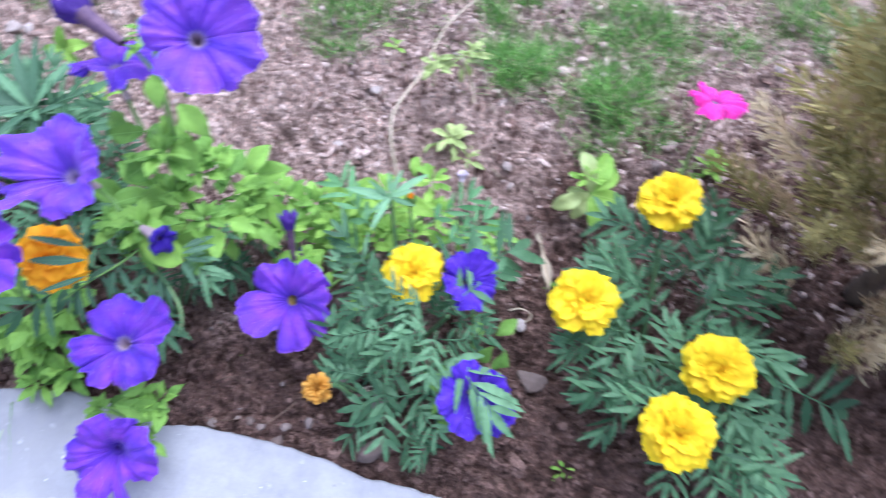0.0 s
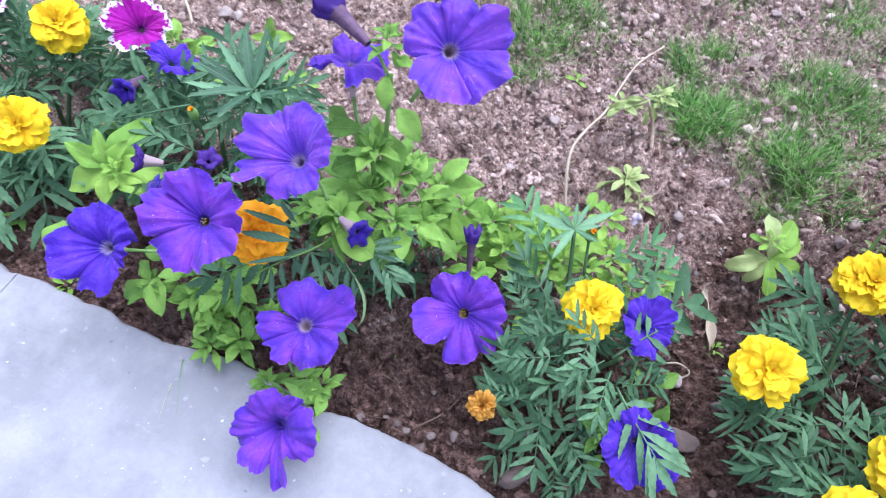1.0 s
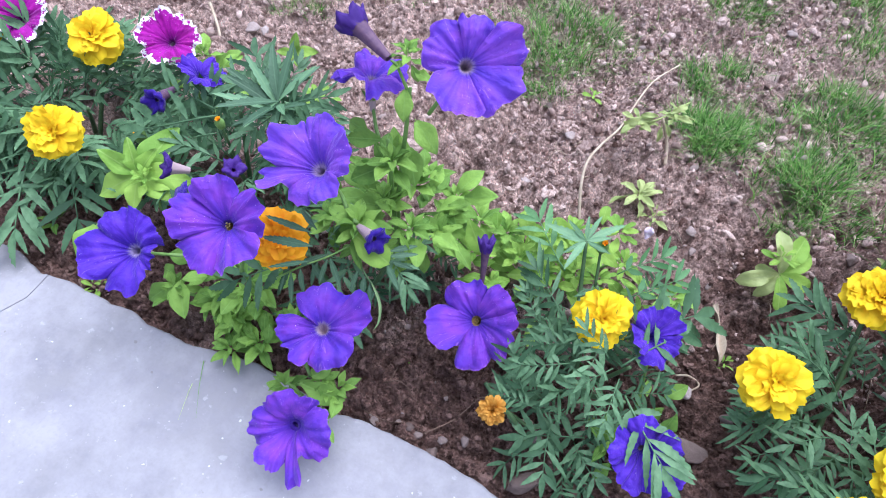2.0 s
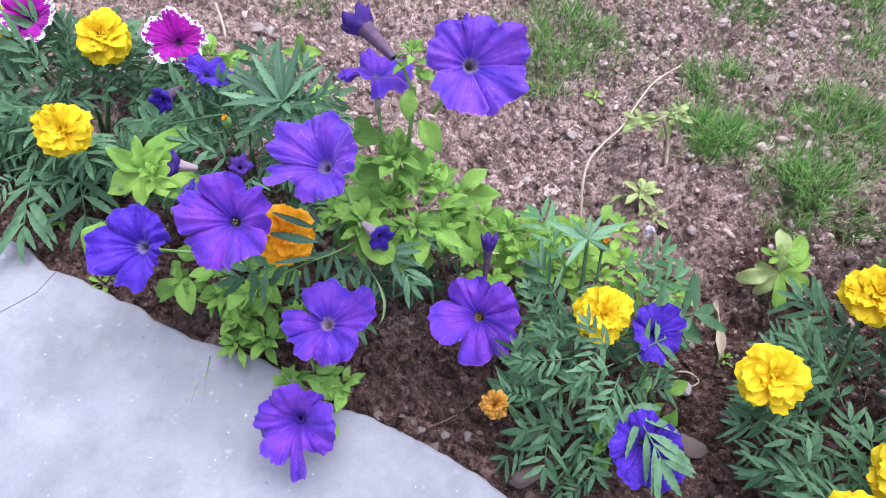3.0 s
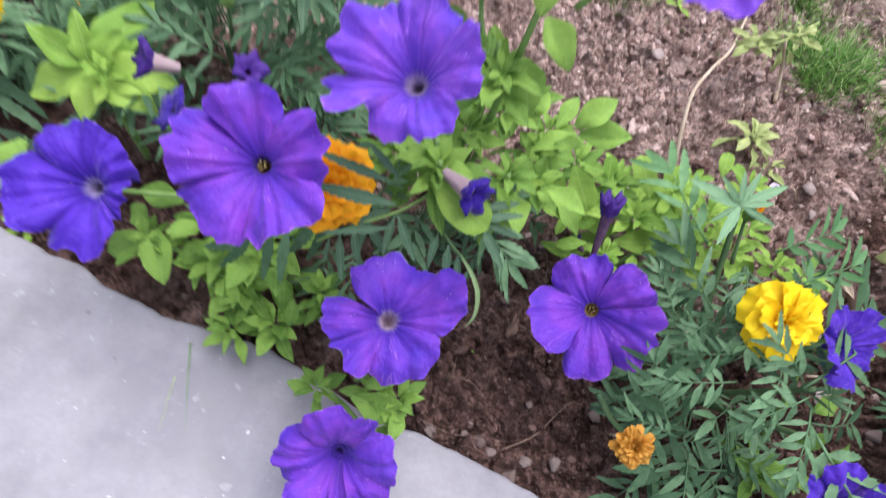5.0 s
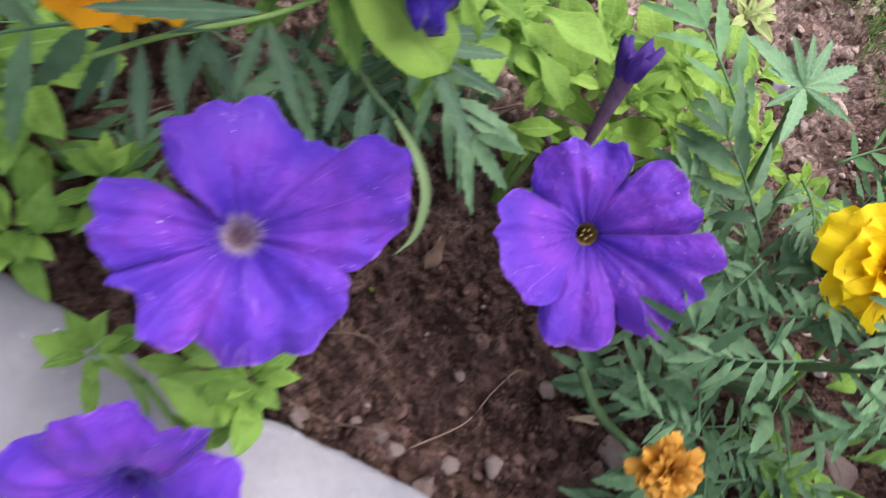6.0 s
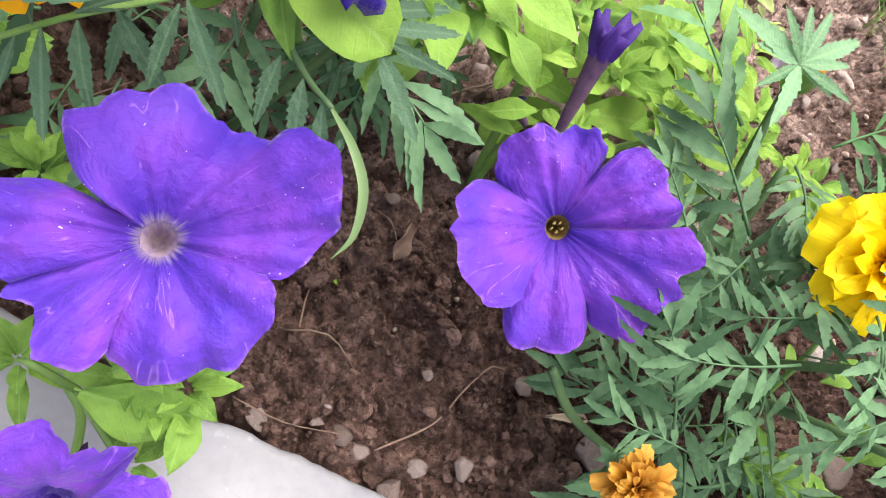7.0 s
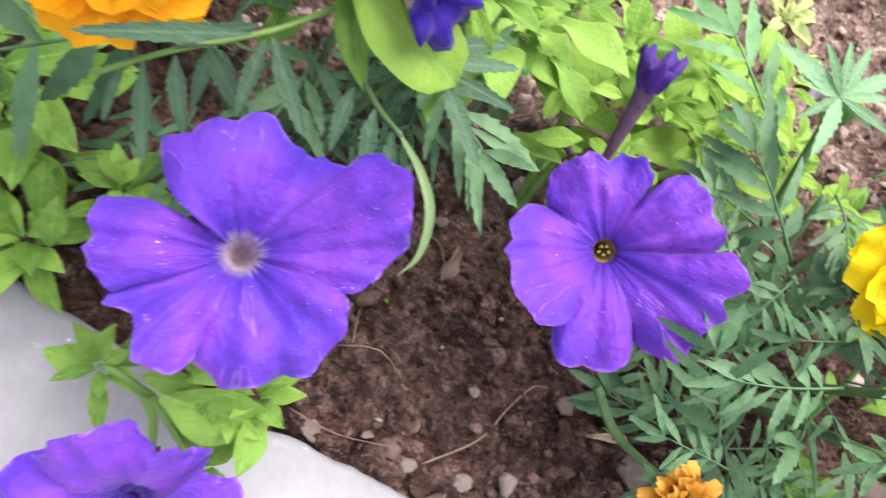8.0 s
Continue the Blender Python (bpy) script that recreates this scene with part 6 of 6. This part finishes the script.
def cypress():
    p = thing("cypress_shrub", on_soil(0.415, 0.482), "young cypress shrub, olive green with browned tips", "shrub")
    base = Vector(on_soil(0.415, 0.482))
    part("trunk", tube("trunk", [base - Vector((0, 0, 0.02)), base + Vector((0.005, 0, 0.2)), base + Vector((0, 0.01, 0.42))], 0.012, 0.004, BARK, 8, 5, 0.1), p)
    rnd = random.Random(77)
    green, brown = [spray_mesh(SHRUB, s) for s in (1, 2, 3)], [spray_mesh(SHRUB_DRY, s) for s in (4, 5)]
    for i in range(16):
        a, h = i * 2.4, 0.05 + 0.34 * i / 16
        tip = base + Vector((math.cos(a) * 0.12, math.sin(a) * 0.12, h + 0.06))
        part("limb", tube("limb", [base + Vector((0, 0, h)), tip], 0.004, 0.002, BARK, 5, 3), p)
    for i in range(290):
        a, h = rnd.uniform(0, 6.283), rnd.random() ** 0.9
        reach = 0.150 * (1 - 0.45 * h * h) * min(1, 0.75 + 2 * h)
        r = reach * math.sqrt(rnd.uniform(0.05, 0.65))
        root = base + Vector((math.cos(a) * r, math.sin(a) * r, 0.03 + 0.36 * h))
        d = Vector((math.cos(a) + rnd.uniform(-0.3, 0.3), math.sin(a) + rnd.uniform(-0.3, 0.3), 1.3 + rnd.uniform(-0.5, 0.5))).normalized()
        dry = rnd.random() < (0.75 if h < 0.35 else 0.2)
        part("spray", rnd.choice(brown if dry else green), p, aim(root, root + d * rnd.uniform(0.065, 0.115), (rnd.uniform(-1, 1), rnd.uniform(-1, 1), 0.6)))
    return p


petunia_back()
petunia_front()
petunia_bright()
petunia_hidden()
petunia_pale()
petunia_bicolour()
marigold_middle()
marigold_right()
marigold_orange()
marigold_left()
marigold_budding()
pale_seedling()
young_petunia()
wilted_weed()
pink_petunia()
sprouts()
cypress()

# ---------------------------------------------------------------- grass, stones and litter
for i, (x, y, r, n, tall) in enumerate(((-0.160, 0.800, 0.080, 900, 0.034), (-0.165, 0.720, 0.045, 420, 0.026), (0.048, 0.705, 0.050, 800, 0.040), (0.035, 0.805, 0.046, 520, 0.034), (0.175, 0.670, 0.072, 1000, 0.036), (0.190, 0.790, 0.075, 900, 0.036), (0.030, 0.970, 0.060, 420, 0.034), (0.155, 1.035, 0.065, 420, 0.034), (-0.512, 0.705, 0.050, 260, 0.024), (0.225, 0.940, 0.065, 420, 0.034), (0.420, 0.850, 0.085, 700, 0.038), (-0.235, 0.835, 0.050, 240, 0.026), (0.115, 0.735, 0.055, 420, 0.028), (0.330, 0.950, 0.080, 420, 0.034), (-0.38, 0.80, 0.05, 120, 0.024), (0.30, 0.79, 0.04, 160, 0.028), (0.145, 0.615, 0.035, 200, 0.026))):
    grass_tuft((x, y), r * 1.12, int(n * 2.6), tall * 0.85, 200 + i, lean=0.75)
grass_tuft((0.10, 0.82), 0.22, 1600, 0.018, 259, lean=0.9, label="thin scattered grass blades on the soil")
grass_tuft((0.30, 0.90), 0.20, 1200, 0.018, 258, lean=0.9, label="thin scattered grass blades on the soil")
grass_tuft((-0.16, 0.80), 0.16, 900, 0.016, 257, lean=0.9, label="thin scattered grass blades on the soil")
grass_tuft(((-0.3150, 0.2250, 0.0000))[:2], 0.012, 7, 0.05, 260, label="few thin grass blades at the path's edge", lean=1.2)

scattered("soil_crumbs", CLOD_DARK, 13000, (-0.26, 0.07, 0.21, 0.40), (0.0004, 0.0017), 11, "fine dark crumbs of moist soil", "soil", None, CRUMBS)
scattered("soil_crumbs", CLOD_DRY, 22000, (-0.75, 0.50, 0.38, 1.05), (0.0012, 0.0048), 12, "fine pale crumbs of dry soil", "soil", lambda x, y: np.clip((y - 0.36) * 5, 0, 1), CRUMBS)
scattered("soil_clods", CLOD_DARK, 4500, (-0.60, 0.36, 0.21, 0.50), (0.0012, 0.0048), 1, "dark crumbs and clods of moist soil", "soil", lambda x, y: np.clip(1.15 - (y - 0.2) * 3, 0, 1))
scattered("soil_clods", CLOD_DRY, 5000, (-0.95, 0.62, 0.38, 1.15), (0.0022, 0.0085), 2, "pale dry crumbs and clods of soil", "soil", lambda x, y: np.clip((y - 0.36) * 4, 0, 1))
scattered("soil_clods", CLOD_DARK, 520, (-0.10, 0.40, 0.24, 0.75), (0.0025, 0.0090), 4, "rounded brown clods of damp soil", "soil", lambda x, y: np.clip(0.4 + 2 * x, 0.1, 1), CLODS)
scattered("soil_clods", CLOD_DARK, 420, (-0.21, 0.02, 0.225, 0.41), (0.0013, 0.0060), 8, "broken dark clods of damp soil", "soil", None, CLODS)
scattered("soil_clods", CLOD_DRY, 320, (-0.60, 0.50, 0.46, 1.10), (0.0040, 0.0105), 6, "large dry broken clods of soil", "soil", None, CLODS)
scattered("gravel", STONE_PALE, 800, (-0.85, 0.55, 0.22, 1.1), (0.0014, 0.0075), 3, "small pale grey stones strewn over the soil", "gravel", lambda x, y: 0.10 + 0.6 * (y > 0.42))
for at, size, seed, mat in (((-0.0020, 0.2390, 0.0050), 0.026, 1, STONE), ((-0.5280, 0.6230, 0.0050), 0.020, 2, STONE_PALE), ((0.0600, 0.5570, 0.0040), 0.013, 3, STONE_PALE), ((-0.0980, 0.6270, 0.0040), 0.015, 4, STONE_PALE), ((-0.1240, 0.5570, 0.0040), 0.018, 5, STONE_PALE), ((0.2120, 0.5790, 0.0040), 0.018, 6, STONE), ((-0.1110, 0.2420, 0.0030), 0.0105, 7, STONE), ((-0.1020, 0.2400, 0.0030), 0.0085, 8, STONE), ((-0.0610, 0.2500, 0.0030), 0.0095, 9, STONE), ((-0.1330, 0.3410, 0.0030), 0.008, 10, STONE), ((-0.1230, 0.3990, 0.0030), 0.012, 11, STONE), ((-0.0910, 0.2750, 0.0030), 0.006, 12, STONE), ((-0.0090, 0.2780, 0.0050), 0.018, 13, STONE), ((0.0990, 0.3760, 0.0040), 0.012, 14, STONE_PALE), ((0.1170, 0.3230, 0.0050), 0.024, 15, STONE), ((0.1370, 0.3650, 0.0040), 0.014, 16, STONE), ((-0.0250, 0.8350, 0.0040), 0.014, 17, STONE_PALE), ((-0.0530, 0.8270, 0.0040), 0.012, 18, STONE_PALE), ((0.1050, 0.9370, 0.0040), 0.018, 19, STONE_PALE), ((0.0980, 0.8430, 0.0080), 0.030, 20, CLOD_DRY), ((0.0680, 0.5330, 0.0030), 0.009, 21, STONE_PALE), ((-0.1390, 0.6810, 0.0030), 0.012, 22, STONE), ((0.3540, 0.7690, 0.0040), 0.018, 23, STONE_PALE), ((-0.5120, 0.6280, 0.0040), 0.018, 24, STONE_PALE), ((-0.0450, 0.2930, 0.0040), 0.010, 25, STONE), ((-0.1430, 0.2370, 0.0030), 0.009, 26, STONE), ((-0.1220, 0.2430, 0.0030), 0.005, 27, STONE_PALE), ((-0.0840, 0.2310, 0.0040), 0.013, 28, STONE), ((-0.0800, 0.2420, 0.0030), 0.010, 29, STONE)):
    stone(at, size, seed, mat, "pale stone lying on the soil" if mat is STONE_PALE else "crumbling lump of dry soil" if mat is CLOD_DRY else "rounded grey pebble lying on the soil", turn=seed * 47)
litter("straw_litter", STRAW, 260, (-0.8, 0.5, 0.40, 1.0), 0.026, 0.0005, 5, "thin bits of dry straw on the soil")
litter("twig_litter", TWIG, 90, (-0.6, 0.4, 0.23, 0.9), 0.035, 0.0005, 6, "short brown twigs and root fibres on the soil")


def dry_things():
    me = tube("dry_weed", [(-0.0140, 0.7800, 0.0300), (-0.0340, 0.7260, 0.0400), (-0.0420, 0.6760, 0.0450), (-0.0470, 0.6250, 0.0500), (-0.0570, 0.5940, 0.0500), (-0.0640, 0.5660, 0.0450), (-0.0600, 0.5420, 0.0300), (-0.0500, 0.5220, 0.0020)], 0.0009, 0.0018, STRAW, 7, 6, 0.08)
    solid("dry_weed", me, Matrix.Identity(4), "bent dry straw-coloured plant stem", "dry weed")
    me = tube("dry_weed", [(-0.5950, 0.6310, 0.0300), (-0.5600, 0.5980, 0.0200), (-0.5350, 0.5640, 0.0050)], 0.0022, 0.0016, STRAW, 6)
    solid("dry_weed", me, Matrix.Identity(4), "dry straw-coloured stem standing in the soil", "dry weed")
    me = tube("dry_twig", [(-0.0970, 0.2420, 0.0060), (-0.0800, 0.2600, 0.0100), (-0.0720, 0.2780, 0.0070), (-0.0660, 0.2910, 0.0100), (-0.0590, 0.2950, 0.0060)], 0.0005, 0.0004, TWIG, 5)
    solid("dry_twig", me, Matrix.Identity(4), "thin crooked dry twig on the soil", "twig")
    me = tube("dry_twig", [(-0.1390, 0.3940, 0.0060), (-0.1240, 0.4090, 0.0120), (-0.1090, 0.4260, 0.0100)], 0.0006, 0.0005, TWIG, 5)
    solid("dry_twig", me, Matrix.Identity(4), "thin straight dry twig on the soil", "twig")
    me = tube("dry_twig", [(0.0870, 0.3900, 0.0060), (0.0980, 0.3920, 0.0100), (0.1080, 0.3860, 0.0100), (0.0940, 0.3730, 0.0050)], 0.0012, 0.0008, STRAW, 5)
    solid("dry_twig", me, Matrix.Identity(4), "curled dry root on the soil", "twig")
    solid("dry_leaf", LEAF_CURL, aim((0.1010, 0.4790, 0.0100), (0.1210, 0.4160, 0.0080), (0.2, 0, 1)) @ Matrix.Diagonal((1, 0.33, 1, 1)), "curled pale dry leaf on the soil", "dry leaf")
    solid("dry_leaf", LEAF_BROWN, aim((-0.1210, 0.3160, 0.0040), (-0.1220, 0.3330, 0.0120), (0.2, -0.3, 1)), "small curled brown leaf on the soil", "dry leaf")
    solid("dry_leaf", LEAF_CURL, aim((-0.0350, 0.2840, 0.0060), (-0.0130, 0.2920, 0.0060), (0.2, 0, 1)) @ Matrix.Diagonal((1, 0.6, 1, 1)), "narrow yellowed dry leaf on the soil", "dry leaf")


LEAF_CURL = blade_mesh("dry_leaf", STRAW, 0.3, 0.5, 0.5, 0.1, 0.06, 31)
LEAF_BROWN = blade_mesh("dry_leaf", TWIG, 0.40, 0.4, 0.9, -0.25, 0.14, 32, blunt=0.42)
dry_things()
